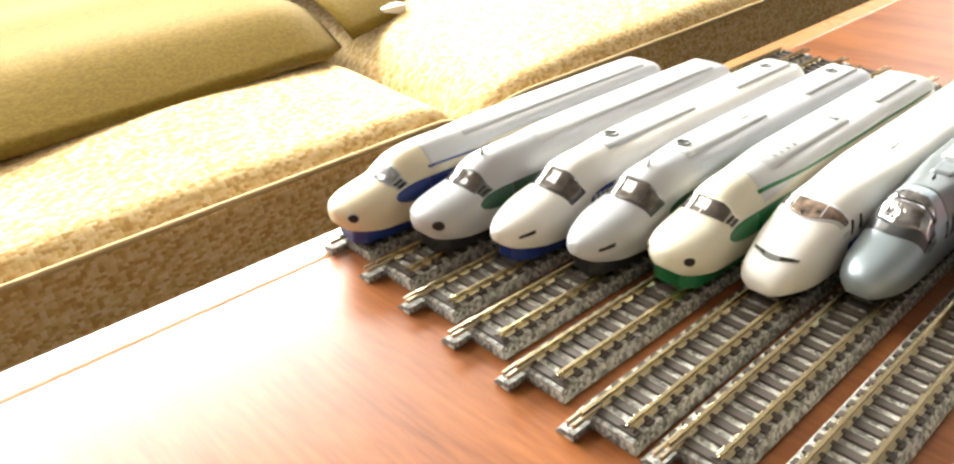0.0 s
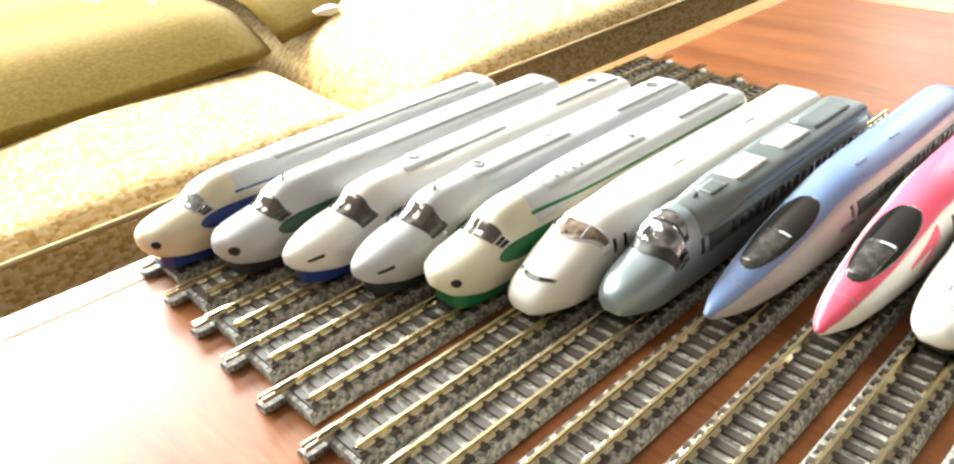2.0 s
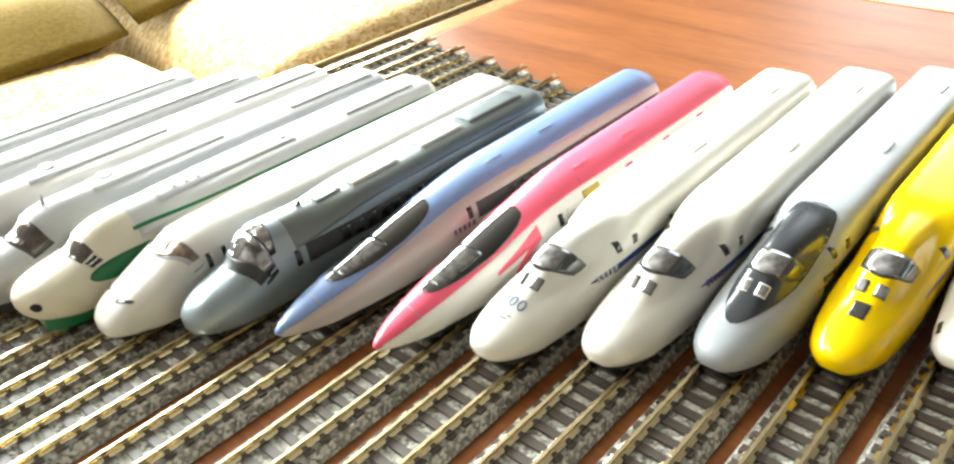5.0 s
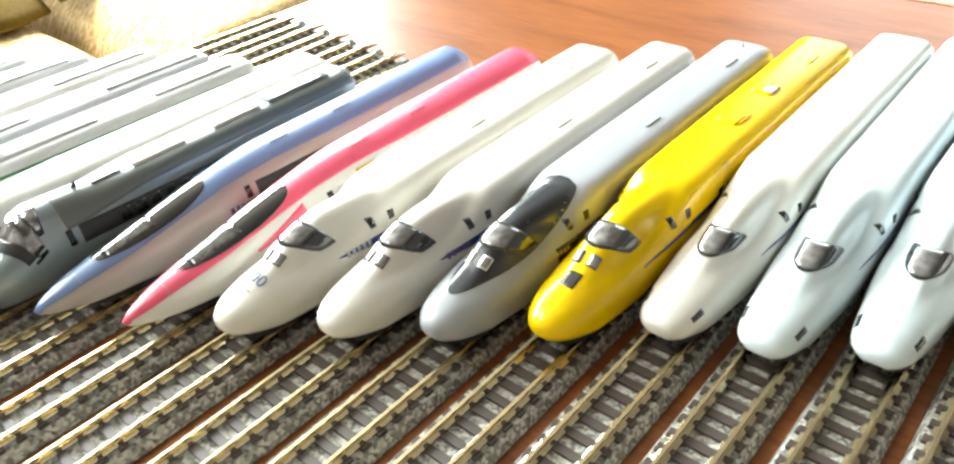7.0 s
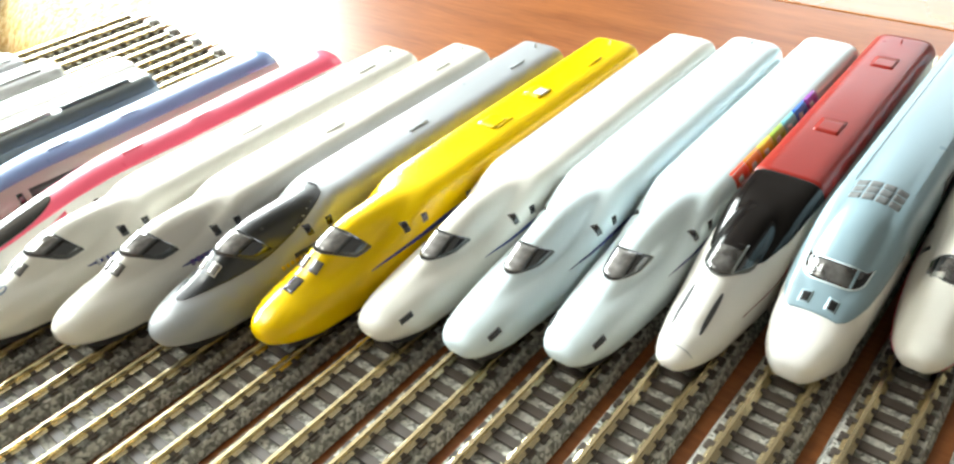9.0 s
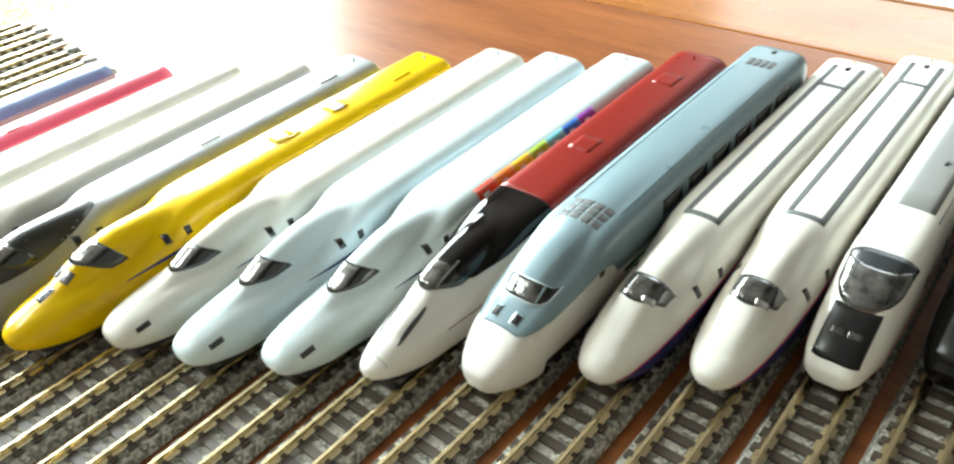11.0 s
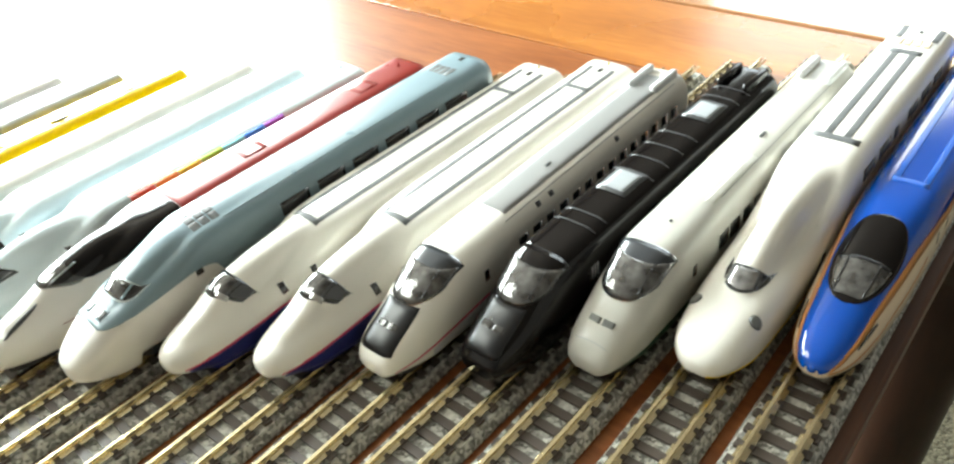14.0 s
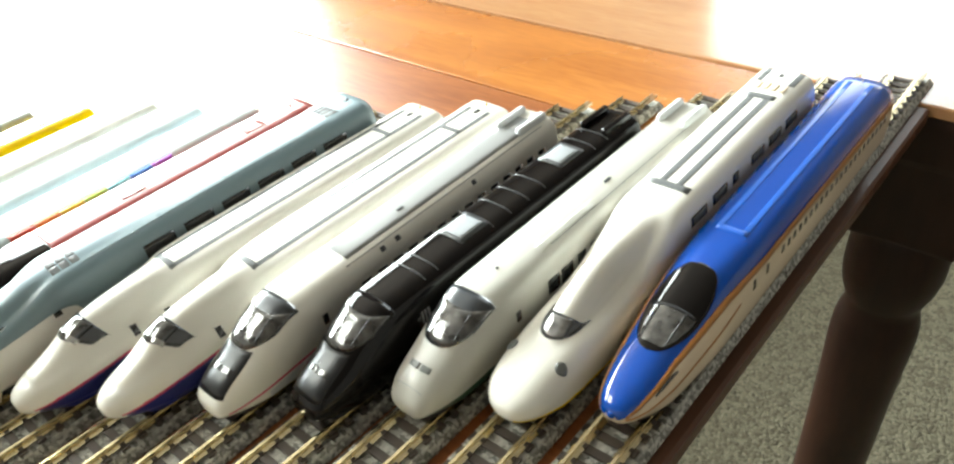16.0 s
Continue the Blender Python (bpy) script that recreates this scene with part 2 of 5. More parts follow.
DGREEN = paint("dark_green_paint", (0.01, 0.06, 0.03))
WARMGREY = paint("warm_grey_paint", (0.50, 0.47, 0.44))
PALEGREY = paint("pale_grey_paint", (0.38, 0.40, 0.42))
SILVERWHITE = paint("silver_white_paint", (0.50, 0.49, 0.44), rough=0.3)
SLATE = paint("slate_paint", (0.035, 0.038, 0.043), rough=0.25)
VIOLET = paint("violet_print", (0.12, 0.07, 0.22))
INK = paint("blue_grey_print", (0.16, 0.20, 0.30))
INK2 = paint("pale_print", (0.40, 0.42, 0.46))
BLACKGLOSS = paint("black_gloss_paint", (0.005, 0.004, 0.004), rough=0.08, coat=0.0, spec=0.3)
PALEPANEL = paint("pale_panel_paint", (0.36, 0.38, 0.40))
TEALDARK = paint("dark_teal_print", (0.01, 0.07, 0.09))
TEALMID = paint("teal_print", (0.03, 0.16, 0.20))
# pale tint paints the reflection on the first car's windscreen
SHEENGLASS = glass_mat("pale_sheen_window", (0.33, 0.35, 0.36), metal=0.3, bump=1.0, vary=0.6)
BROWNGLASS = glass_mat("brown_window", (0.24, 0.17, 0.125), metal=0.3, bump=1.0, vary=0.9)
CLEARGREY = glass_mat("clear_window", (0.26, 0.255, 0.25), metal=0.4, bump=0.5, vary=0.6)
CLEARDARK = glass_mat("smoked_window", (0.085, 0.083, 0.08), metal=0.4, bump=0.7, vary=0.75)
DUSKGLASS = glass_mat("dusky_window", (0.085, 0.07, 0.06), bump=0.2, vary=0.35)
DOMECHROME = glass_mat("silvered_dome", (0.42, 0.42, 0.43), rough=0.06, metal=0.9, bump=1.4, vary=0.6)
GUNMETAL = paint("gunmetal_paint", (0.14, 0.145, 0.135), rough=0.3)
GOLD = paint("gold_paint", (0.60, 0.42, 0.05), rough=0.35)


FRAMEW = paint("window_frame_paint", (0.75, 0.75, 0.73))
DIFFUSER = bpy.data.materials.new("lamp_diffuser")
DIFFUSER.use_nodes = True
DIFFUSER.node_tree.nodes["Principled BSDF"].inputs["Emission Color"].default_value = (1.0, 0.98, 0.94, 1)
DIFFUSER.node_tree.nodes["Principled BSDF"].inputs["Emission Strength"].default_value = 7.0


# ---- building helpers ----
def part(name, bm, material, parent, label="", smooth=True):
    me = bpy.data.meshes.new(name)
    bm.to_mesh(me)
    bm.free()
    for p in me.polygons:
        p.use_smooth = smooth
    me.materials.append(material)
    ob = new(name, me)
    ob.parent = parent
    if label:
        tagged(ob, label)
    return ob


def thing(name, label, category, group="", m=None, kind=""):
    ob = tagged(new(name), label, category, group, kind)
    if m is not None:
        ob.matrix_world = m
    return ob


def box(bm, x0, x1, y0, y1, z0, z1, bevel=0.0):
    r = bmesh.ops.create_cube(bm, size=1.0)
    vs = r["verts"]
    for v in vs:
        v.co = Vector((x0 + (v.co.x + 0.5) * (x1 - x0), y0 + (v.co.y + 0.5) * (y1 - y0), z0 + (v.co.z + 0.5) * (z1 - z0)))
    if bevel:
        es = {e for v in vs for e in v.link_edges}
        bmesh.ops.bevel(bm, geom=list(es), offset=bevel, segments=2, profile=0.7, affect="EDGES")
    return vs


def solid(name, x0, x1, y0, y1, z0, z1, material, bevel=0.0, parent=None, label="", smooth=False):
    bm = bmesh.new()
    box(bm, x0, x1, y0, y1, z0, z1, bevel)
    return part(name, bm, material, parent, label, smooth)


def cyl(bm, r, depth, m, seg=20):
    bmesh.ops.create_cone(bm, cap_ends=True, segments=seg, radius1=r, radius2=r, depth=depth, matrix=m)


# ---- the room ----
def wall(name, x0, x1, y0, y1, z0, z1, material=PLASTER):
    return tagged(solid(name, x0, x1, y0, y1, z0, z1, material), "assumed plain grey plastered room wall, out of view", "wall", kind="structure")


CEIL_Z = 1.75
tagged(solid("floor", -2.2, 3.2, -2.2, 3.6, FLOOR_Z - 0.1, FLOOR_Z, CARPET), "beige-grey cut pile carpet over the whole floor", "floor", kind="structure")
tagged(solid("ceiling", -2.2, 3.2, -2.2, 3.6, CEIL_Z, CEIL_Z + 0.1, CEILING), "assumed plain dark grey-beige ceiling, out of view", "ceiling", kind="structure")
wall("wall_east", 3.0, 3.2, -2.2, 3.6, FLOOR_Z, CEIL_Z)
wall("wall_south", -2.2, 3.0, -2.2, -2.0, FLOOR_Z, CEIL_Z)
bm = bmesh.new()
box(bm, -2.2, WIN2_X0, WIN2_Y, 3.6, FLOOR_Z, CEIL_Z)
box(bm, WIN2_X1, 3.0, WIN2_Y, 3.6, FLOOR_Z, CEIL_Z)
box(bm, WIN2_X0, WIN2_X1, WIN2_Y, 3.6, FLOOR_Z, WIN2_Z0)
box(bm, WIN2_X0, WIN2_X1, WIN2_Y, 3.6, WIN2_Z1, CEIL_Z)
tagged(part("wall_north", bm, PLASTER, None, smooth=False), "assumed plain grey plastered wall with a window opening, out of view", "wall", kind="structure")
win = thing("window_2", "white painted window in the wall behind the tables", "window", kind="structure")
for x0, x1 in ((WIN2_X0, WIN2_X0 + 0.05), (-0.175, -0.125), (WIN2_X1 - 0.05, WIN2_X1)):
    solid("window_frame", x0, x1, WIN2_Y + 0.05, WIN2_Y + 0.10, WIN2_Z0, WIN2_Z1, FRAMEW, parent=win)
solid("window_sill", WIN2_X0, WIN2_X1, WIN2_Y - 0.02, WIN2_Y + 0.12, WIN2_Z0 - 0.03, WIN2_Z0 - 0.002, FRAMEW, parent=win)
bm = bmesh.new()
box(bm, WIN_X - 0.15, WIN_X, -2.0, WIN_Y0, FLOOR_Z, CEIL_Z)
box(bm, WIN_X - 0.15, WIN_X, WIN_Y1, 3.4, FLOOR_Z, CEIL_Z)
box(bm, WIN_X - 0.15, WIN_X, WIN_Y0, WIN_Y1, FLOOR_Z, WIN_Z0)
box(bm, WIN_X - 0.15, WIN_X, WIN_Y0, WIN_Y1, WIN_Z1, CEIL_Z)
tagged(part("wall_west", bm, PLASTER, None, smooth=False), "assumed plain grey plastered wall with a wide window opening, out of view", "wall", kind="structure")
win = thing("window_1", "wide window with white painted frame behind the sofa", "window", kind="structure")
for y0, y1 in ((WIN_Y0, WIN_Y0 + 0.05), (WIN_Y1 - 0.05, WIN_Y1)):
    solid("window_frame", WIN_X - 0.10, WIN_X - 0.05, y0, y1, WIN_Z0, WIN_Z1, FRAMEW, parent=win)
solid("window_sill", WIN_X - 0.12, WIN_X + 0.02, WIN_Y0, WIN_Y1, WIN_Z0 - 0.03, WIN_Z0 - 0.002, FRAMEW, parent=win)

# ---- ceiling lamp: unseen and assumed, added for overhead highlights and top light ----
lamp = thing("assumed_ceiling_lamp", "assumed square ceiling lamp, out of view, with a white diffuser and thin frame", "ceiling lamp")
solid("lamp_frame", -1.56, -0.74, -1.01, -0.19, CEIL_Z - 0.03, CEIL_Z - 0.001, FRAMEW, 0.004, lamp)
for i in (0, 1):
    for j in (0, 1):
        solid("diffuser", -1.53 + 0.39 * i, -1.16 + 0.39 * i, -0.98 + 0.39 * j, -0.61 + 0.39 * j, CEIL_Z - 0.06, CEIL_Z - 0.0305, DIFFUSER, 0.004, lamp, "glowing white diffuser")

# ---- tables ----
EDGE_L, EDGE_R, JOINT_Y, END_Y = -0.1075, 0.4380, 0.478, 0.5465
table = thing("wooden_table", "varnished reddish-brown wooden table carrying the model trains", "table")

def slab(name, corners, z0, z1, material, parent, label="", bevel=0.0015):
    bm = bmesh.new()
    lo = [bm.verts.new((x, y, z0)) for x, y in corners]
    hi = [bm.verts.new((x, y, z1)) for x, y in corners]
    bm.faces.new(lo[::-1])
    bm.faces.new(hi)
    n = len(corners)
    for i in range(n):
        bm.faces.new((lo[i], lo[(i + 1) % n], hi[(i + 1) % n], hi[i]))
    bmesh.ops.recalc_face_normals(bm, faces=bm.faces)
    bmesh.ops.bevel(bm, geom=bm.edges[:], offset=bevel, segments=2, profile=0.7, affect="EDGES")
    return part(name, bm, material, parent, label, False)


def left(y, d=0.0):
    """A point on the table's slightly skewed left edge, d inwards."""
    return (EDGE_L + 0.014 * y + d, y)


def right(y, d=0.0):
    """A point on its right edge, d outwards."""
    return (EDGE_R + 0.012 - 0.02 * y + d, y)


slab("tabletop", [left(-0.75, 0.0148), right(-0.75), right(JOINT_Y), left(JOINT_Y, 0.0148)], -0.026, 0.0, TABLE, table, "reddish-brown varnished top")
slab("edge_strip", [left(-0.75), left(-0.75, 0.0143), left(END_Y, 0.0143), left(END_Y)], -0.026, -0.0003, BORDER, table, "paler wooden edge strip")
slab("end_board", [left(JOINT_Y + 0.0008, 0.0148), right(JOINT_Y + 0.0008), right(END_Y), left(END_Y, 0.0148)], -0.026, -0.0002, TABLE2, table, "orange-brown end board")
bm = bmesh.new()  # moulded edge, undercut below its nosing
prof = [(0.0004, -0.0004), (0.0146, -0.0004), (0.0156, -0.0014), (0.0156, -0.0060), (0.0144, -0.0080), (0.006, -0.026), (0.0004, -0.026)]
ends = [[bm.verts.new((right(y, px)[0], y, pz)) for px, pz in prof] for y in (-0.75, END_Y)]
for k in range(7):
    bm.faces.new((ends[0][k], ends[0][(k + 1) % 7], ends[1][(k + 1) % 7], ends[1][k]))
bm.faces.new(ends[0])
bm.faces.new(ends[1][::-1])
bmesh.ops.recalc_face_normals(bm, faces=bm.faces)
part("edge_strip", bm, EDGEWOOD, table, "dark brown moulded edge", False)
solid("apron", EDGE_L + 0.03, EDGE_L + 0.05, -0.70, JOINT_Y - 0.004, -0.10, -0.0265, DARKWOOD, 0.002, table, "dark brown apron")

# the second table stands flush against the end of the first and is wider
T2Y = END_Y + 0.002
table2 = thing("dining_table", "larger varnished wooden table with a turned dark leg", "table")
solid("table_frame", -0.13, 1.25, T2Y + 0.001, T2Y + 0.899, -0.03, -0.0052, DARKWOOD, 0.004, table2, "dark brown frame under the top")
solid("tabletop", -0.131, 1.251, T2Y, T2Y + 0.9, -0.005, 0.0, TABLE3, 0.0015, table2, "glossy pale brown varnished top")
solid("apron", 0.482, 1.15, T2Y + 0.040, T2Y + 0.062, -0.080, -0.0305, DARKWOOD, 0.002, table2, "dark brown apron")
solid("apron", 0.438, 0.460, T2Y + 0.088, T2Y + 0.80, -0.080, -0.0305, DARKWOOD, 0.002, table2, "dark brown apron")


def turned(name, rings, x, y, parent, seg=40, lean=0.0):
    bm = bmesh.new()
    prev = None
    for z, r in rings:
        cur = [bm.verts.new((x + lean * (z + 0.158) + r * math.cos(2 * math.pi * i / seg), y + r * math.sin(2 * math.pi * i / seg), z)) for i in range(seg)]
        if prev:
            for i in range(seg):
                bm.faces.new((prev[i], prev[(i + 1) % seg], cur[(i + 1) % seg], cur[i]))
        else:
            bm.faces.new(cur[::-1])
        prev = cur
    bm.faces.new(prev)
    bmesh.ops.recalc_face_normals(bm, faces=bm.faces)
    return part(name, bm, DARKWOOD, parent, "turned dark brown wooden leg")


LEG = [(FLOOR_Z, 0.015), (FLOOR_Z + 0.02, 0.0165), (-0.40, 0.0195), (-0.22, 0.0210), (-0.170, 0.0222), (-0.157, 0.0215), (-0.148, 0.0192), (-0.144, 0.0188), (-0.140, 0.0200), (-0.132, 0.0228), (-0.121, 0.0245), (-0.105, 0.0245), (-0.095, 0.0235), (-0.0855, 0.0225)]
for x, y, lean in ((0.4430, T2Y + 0.054, 0.05), (1.19, T2Y + 0.054, -0.05), (1.19, T2Y + 0.84, -0.05), (-0.06, T2Y + 0.84, 0.05)):
    turned("leg", LEG, x, y, table2, lean=lean)
    solid("leg_block", x - 0.032, x + 0.032, y - 0.032, y + 0.032, -0.085, -0.0305, DARKWOOD, 0.002, table2, "square head of the leg")
for lx in (EDGE_L + 0.06, EDGE_R - 0.12):
    turned("leg", [(FLOOR_Z, 0.02), (-0.3, 0.024), (-0.0266, 0.026)], lx, -0.66, table)

# ---- sofa ----
def cushion(name, x0, x1, y0, y1, z0, z1, crown, parent, material, nx=40, ny=60, label="", sag=None):
    """A padded seat block: domed top, rounded edges, planar uv in metres."""
    bm = bmesh.new()
    uvl = bm.loops.layers.uv.new("uv")
    rows = []
    rad = 0.025
    prof = []  # profile across x: (x, z, length)
    pts = [(x1, z0), (x1 + 0.004, (z0 + z1) / 2)]
    for i in range(7):
        a = i / 6 * math.pi / 2
        pts.append((x1 - rad + rad * math.cos(a), z1 - rad + rad * math.sin(a)))
    for i in range(1, nx):
        pts.append((x1 - rad - (x1 - rad - x0) * i / nx, z1))
    pts.append((x0, z1))
    ln = 0.0
    lens = [0.0]
    for a, b in zip(pts, pts[1:]):
        ln += math.dist(a, b)
        lens.append(ln)
    grid = []
    for j in range(ny + 1):
        v = j / ny
        y = y0 + (y1 - y0) * v
        e = min(v, 1 - v) * (y1 - y0)
        rnd = 1 - max(0.0, 1 - e / 0.06) ** 2.4
        row = []
        for i, (x, z) in enumerate(pts):
            u = (x1 - x) / (x1 - x0)
            soft = 1 - max(0.0, 1 - e / 0.24) ** 2
            dome = crown * soft * min(1.0, max(0.0, u / 0.55)) ** 0.7 * (1 - 0.25 * max(0, u - 0.6))
            zz = z + (dome if z > z1 - rad else 0)
            if z > z1 - rad - 1e-6:
                zz -= (1 - rnd) * 0.035
                zz += 0.006 * noise.noise(Vector((x * 7, y * 5, 1.7)))
            if sag:
                zz += sag(x, y) * (1 if z > z1 - rad else 0)
            xx = x - (1 - rnd) * 0.02 * (1 if i < 10 else 0) + 0.004 * noise.noise(Vector((y * 6, z * 9, 4.0)))
            row.append((bm.verts.new((xx, y, zz)), (y, lens[i])))
        grid.append(row)
    for j in range(ny):
        for i in range(len(pts) - 1):
            q = [grid[j][i], grid[j + 1][i], grid[j + 1][i + 1], grid[j][i + 1]]
            f = bm.faces.new([k[0] for k in q])
            for lp, k in zip(f.loops, q):
                lp[uvl].uv = k[1]
    for row in (grid[0], grid[-1]):
        b0 = bm.verts.new((x0, row[0][0].co.y, z0))
        bm.faces.new([k[0] for k in row] + [b0])
    bmesh.ops.recalc_face_normals(bm, faces=bm.faces)
    ob = part(name, bm, material, parent, label)
    return ob


def tube(name, pts, r, material, parent, label="", seg=8):
    cu = bpy.data.curves.new(name, "CURVE")
    cu.dimensions, cu.bevel_depth, cu.bevel_resolution = "3D", r, 2
    sp = cu.splines.new("POLY")
    sp.points.add(len(pts) - 1)
    for p, q in zip(sp.points, pts):
        p.co = (*q, 1)
    cu.materials.append(material)
    tmp = new(name, cu)
    me = bpy.data.meshes.new_from_object(tmp.evaluated_get(bpy.context.evaluated_depsgraph_get()))
    bpy.data.objects.remove(tmp)
    ob = new(name, me)
    ob.parent = parent
    if label:
        tagged(ob, label)
    return ob


SX0, SX1, SZ = -1.15, -0.415, -0.122
sofa = thing("sofa", "beige and brown tweed sofa with loose seat cushions", "sofa")
solid("base", SX0 - 0.2, SX1 - 0.03, -1.0, 2.2, FLOOR_Z + 0.04, SZ - 0.17, TWEED, 0.01, sofa)
CUSH = ((-0.62, 0.372), (0.380, 1.48))
for y0, y1 in CUSH:
    cu = cushion("seat_cushion", SX0, SX1, y0, y1, SZ - 0.165, SZ, 0.044, sofa, TWEED)
    tube("piping", [(SX1 + 0.003 - 0.02 * (1 - (1 - max(0.0, 1 - min(t, 1 - t) * (y1 - y0) / 0.06) ** 2.4)), y0 + (y1 - y0) * t,
                     SZ - 0.010 - 0.03 * max(0.0, 1 - min(t, 1 - t) * (y1 - y0) / 0.06) ** 2.4) for t in [i / 60 for i in range(61)]], 0.0028, PIPING, cu, "beige piping cord")


def draped(name, x0, x1, y0, y1, zf, parent_label, front):
    """A thin cloth cover lying over the seat, its front edge hanging in soft folds."""
    bm = bmesh.new()
    uvl = bm.loops.layers.uv.new("uv")
    nx, ny = 46, 60
    top = []
    for i in range(nx + 1):
        row = []
        for j in range(ny + 1):
            u, v = i / nx, j / ny
            y = y0 + (y1 - y0) * v
            xe = front(v)
            x = x0 + (xe - x0) * u
            z = zf(x, y, u, v)
            row.append((bm.verts.new((x, y, z)), (y, x)))
        top.append(row)
    for i in range(nx):
        for j in range(ny):
            q = [top[i][j], top[i + 1][j], top[i + 1][j + 1], top[i][j + 1]]
            f = bm.faces.new([k[0] for k in q])
            for lp, k in zip(f.loops, q):
                lp[uvl].uv = k[1]
    bmesh.ops.recalc_face_normals(bm, faces=bm.faces)
    bmesh.ops.solidify(bm, geom=bm.faces[:], thickness=0.004)
    ob = part(name, bm, COVER, None, "")
    return tagged(ob, parent_label, "seat cover")


def fold(x, y, u, v):
    z = SZ + 0.047 + 0.016 * math.sin(u * math.pi * 0.9) * (0.7 + 0.3 * math.sin(v * math.pi)) + 0.006 * noise.noise(Vector((x * 9, y * 4, 2.2)))
    if v > 0.93:
        z -= 0.014 * ((v - 0.93) / 0.07) ** 2
    if u > 0.86:
        z -= 0.030 * ((u - 0.86) / 0.14) ** 1.6
    return z


def edge_a(v):
    y = -0.75 + 1.12 * v
    return -0.545 - 0.11 * y - 1.0 * max(0.0, y - 0.32)


cover_a = draped("seat_cover", SX0 - 0.05, SX1, -0.75, 0.37, fold, "yellow-green cotton seat cover with stitched flowers on the sofa", edge_a)
cover_b = draped("seat_cover", SX0 - 0.05, SX1, 0.382, 1.50, fold, "plain yellow-green cotton seat cover on the sofa", lambda v: -0.622 - 0.42 * min(1.118 * v, 0.34))

# the stitched flower on the cover
def petal(cx, cy, r, ang, mat_, name):
    bm = bmesh.new()
    vs = []
    for k in range(16):
        a = 2 * math.pi * k / 16
        px, py = r * math.cos(a), 0.62 * r * math.sin(a)
        x = cx + (px + r * 0.9) * math.cos(ang) - py * math.sin(ang)
        y = cy + (px + r * 0.9) * math.sin(ang) + py * math.cos(ang)
        u = (x - (SX0 - 0.05)) / (edge_a((y + 0.75) / 1.12) - (SX0 - 0.05))
        vs.append(bm.verts.new((x, y, fold(x, y, u, (y + 0.75) / 1.12) + 0.003)))
    bm.faces.new(vs)
    bmesh.ops.recalc_face_normals(bm, faces=bm.faces)
    bmesh.ops.solidify(bm, geom=bm.faces[:], thickness=0.001)
    return part(name, bm, mat_, cover_a, smooth=False)


STITCH_V = mat("violet_thread", (0.16, 0.14, 0.24), rough=0.9, vary=0.2, scale=400)
STITCH_G = mat("green_thread", (0.20, 0.24, 0.08), rough=0.9, vary=0.2, scale=400)
for a in range(5):
    petal(-0.800, 0.270, 0.013, a * 1.257 + 0.3, STITCH_V, "stitched_petal")
for cx, cy, an, r in ((-0.765, 0.315, 0.6, 0.011), (-0.752, 0.330, 1.4, 0.010), (-0.770, 0.335, 2.3, 0.008), (-0.78, 0.20, -1.2, 0.012), (-0.75, 0.30, -0.4, 0.008)):
    petal(cx, cy, r, an, STITCH_G, "stitched_leaf")
tag_ = solid("cloth_label", -0.680, -0.662, 0.455, 0.490, SZ + 0.014, SZ + 0.030, WHITECLOTH, 0.002)
tagged(tag_, "small white cloth label at the edge of the seat cover", "label")

# ---- tracks ----
RAIL_Z = 0.006
TRACK_LEN = 0.280
# each track: x where y is 0.15, slope, far end
TRACKS = [(-0.0840, 0.030, 0.2926), (-0.0613, 0.026, 0.2905), (-0.0392, 0.025, 0.2884), (-0.0171, 0.027, 0.2865), (0.0044, 0.020, 0.2846),
          (0.0266, 0.014, 0.2825), (0.0466, 0.015, 0.2882), (0.0695, 0.012, 0.2990), (0.0940, 0.005, 0.3255), (0.1167, 0.003, 0.3398),
          (0.1399, 0.0, 0.3551), (0.1622, 0.002, 0.3694), (0.1842, 0.002, 0.3778), (0.2063, 0.0, 0.3956), (0.2282, -0.003, 0.4039),
          (0.2500, 0.0, 0.4162), (0.2719, -0.004, 0.4296), (0.2930, 0.012, 0.4414), (0.3154, 0.008, 0.4548), (0.3387, -0.003, 0.4730),
          (0.3609, -0.010, 0.4915), (0.3802, 0.010, 0.5095), (0.4024, 0.0, 0.5280), (0.4285, -0.022, 0.5465), (0.4505, -0.024, 0.5600)]
NOSE_Y = [0.0060, 0.0210, 0.0330, 0.0430, 0.0545, 0.0670, 0.0820, 0.0955, 0.1080, 0.1220, 0.1375, 0.1525, 0.1685, 0.1860, 0.1940, 0.2060, 0.2185,
          0.2330, 0.2495, 0.2635, 0.2820, 0.2965, 0.3128, 0.3250, 0.3400]
NSLEEP = 54


def sleeper_mesh():
    bm = bmesh.new()
    box(bm, -0.0075, 0.0075, -0.0012, 0.0012, 0.0030, 0.0042)
    for sx in (-1, 1):
        for off in (-1, 1):
            x = sx * 0.00485 + off * 0.0012
            box(bm, x - 0.0005, x + 0.0005, -0.0007, 0.0007, 0.0042, 0.0047)
    me = bpy.data.meshes.new("sleeper")
    bm.to_mesh(me)
    bm.free()
    me.materials.append(SLEEPER)
    return me


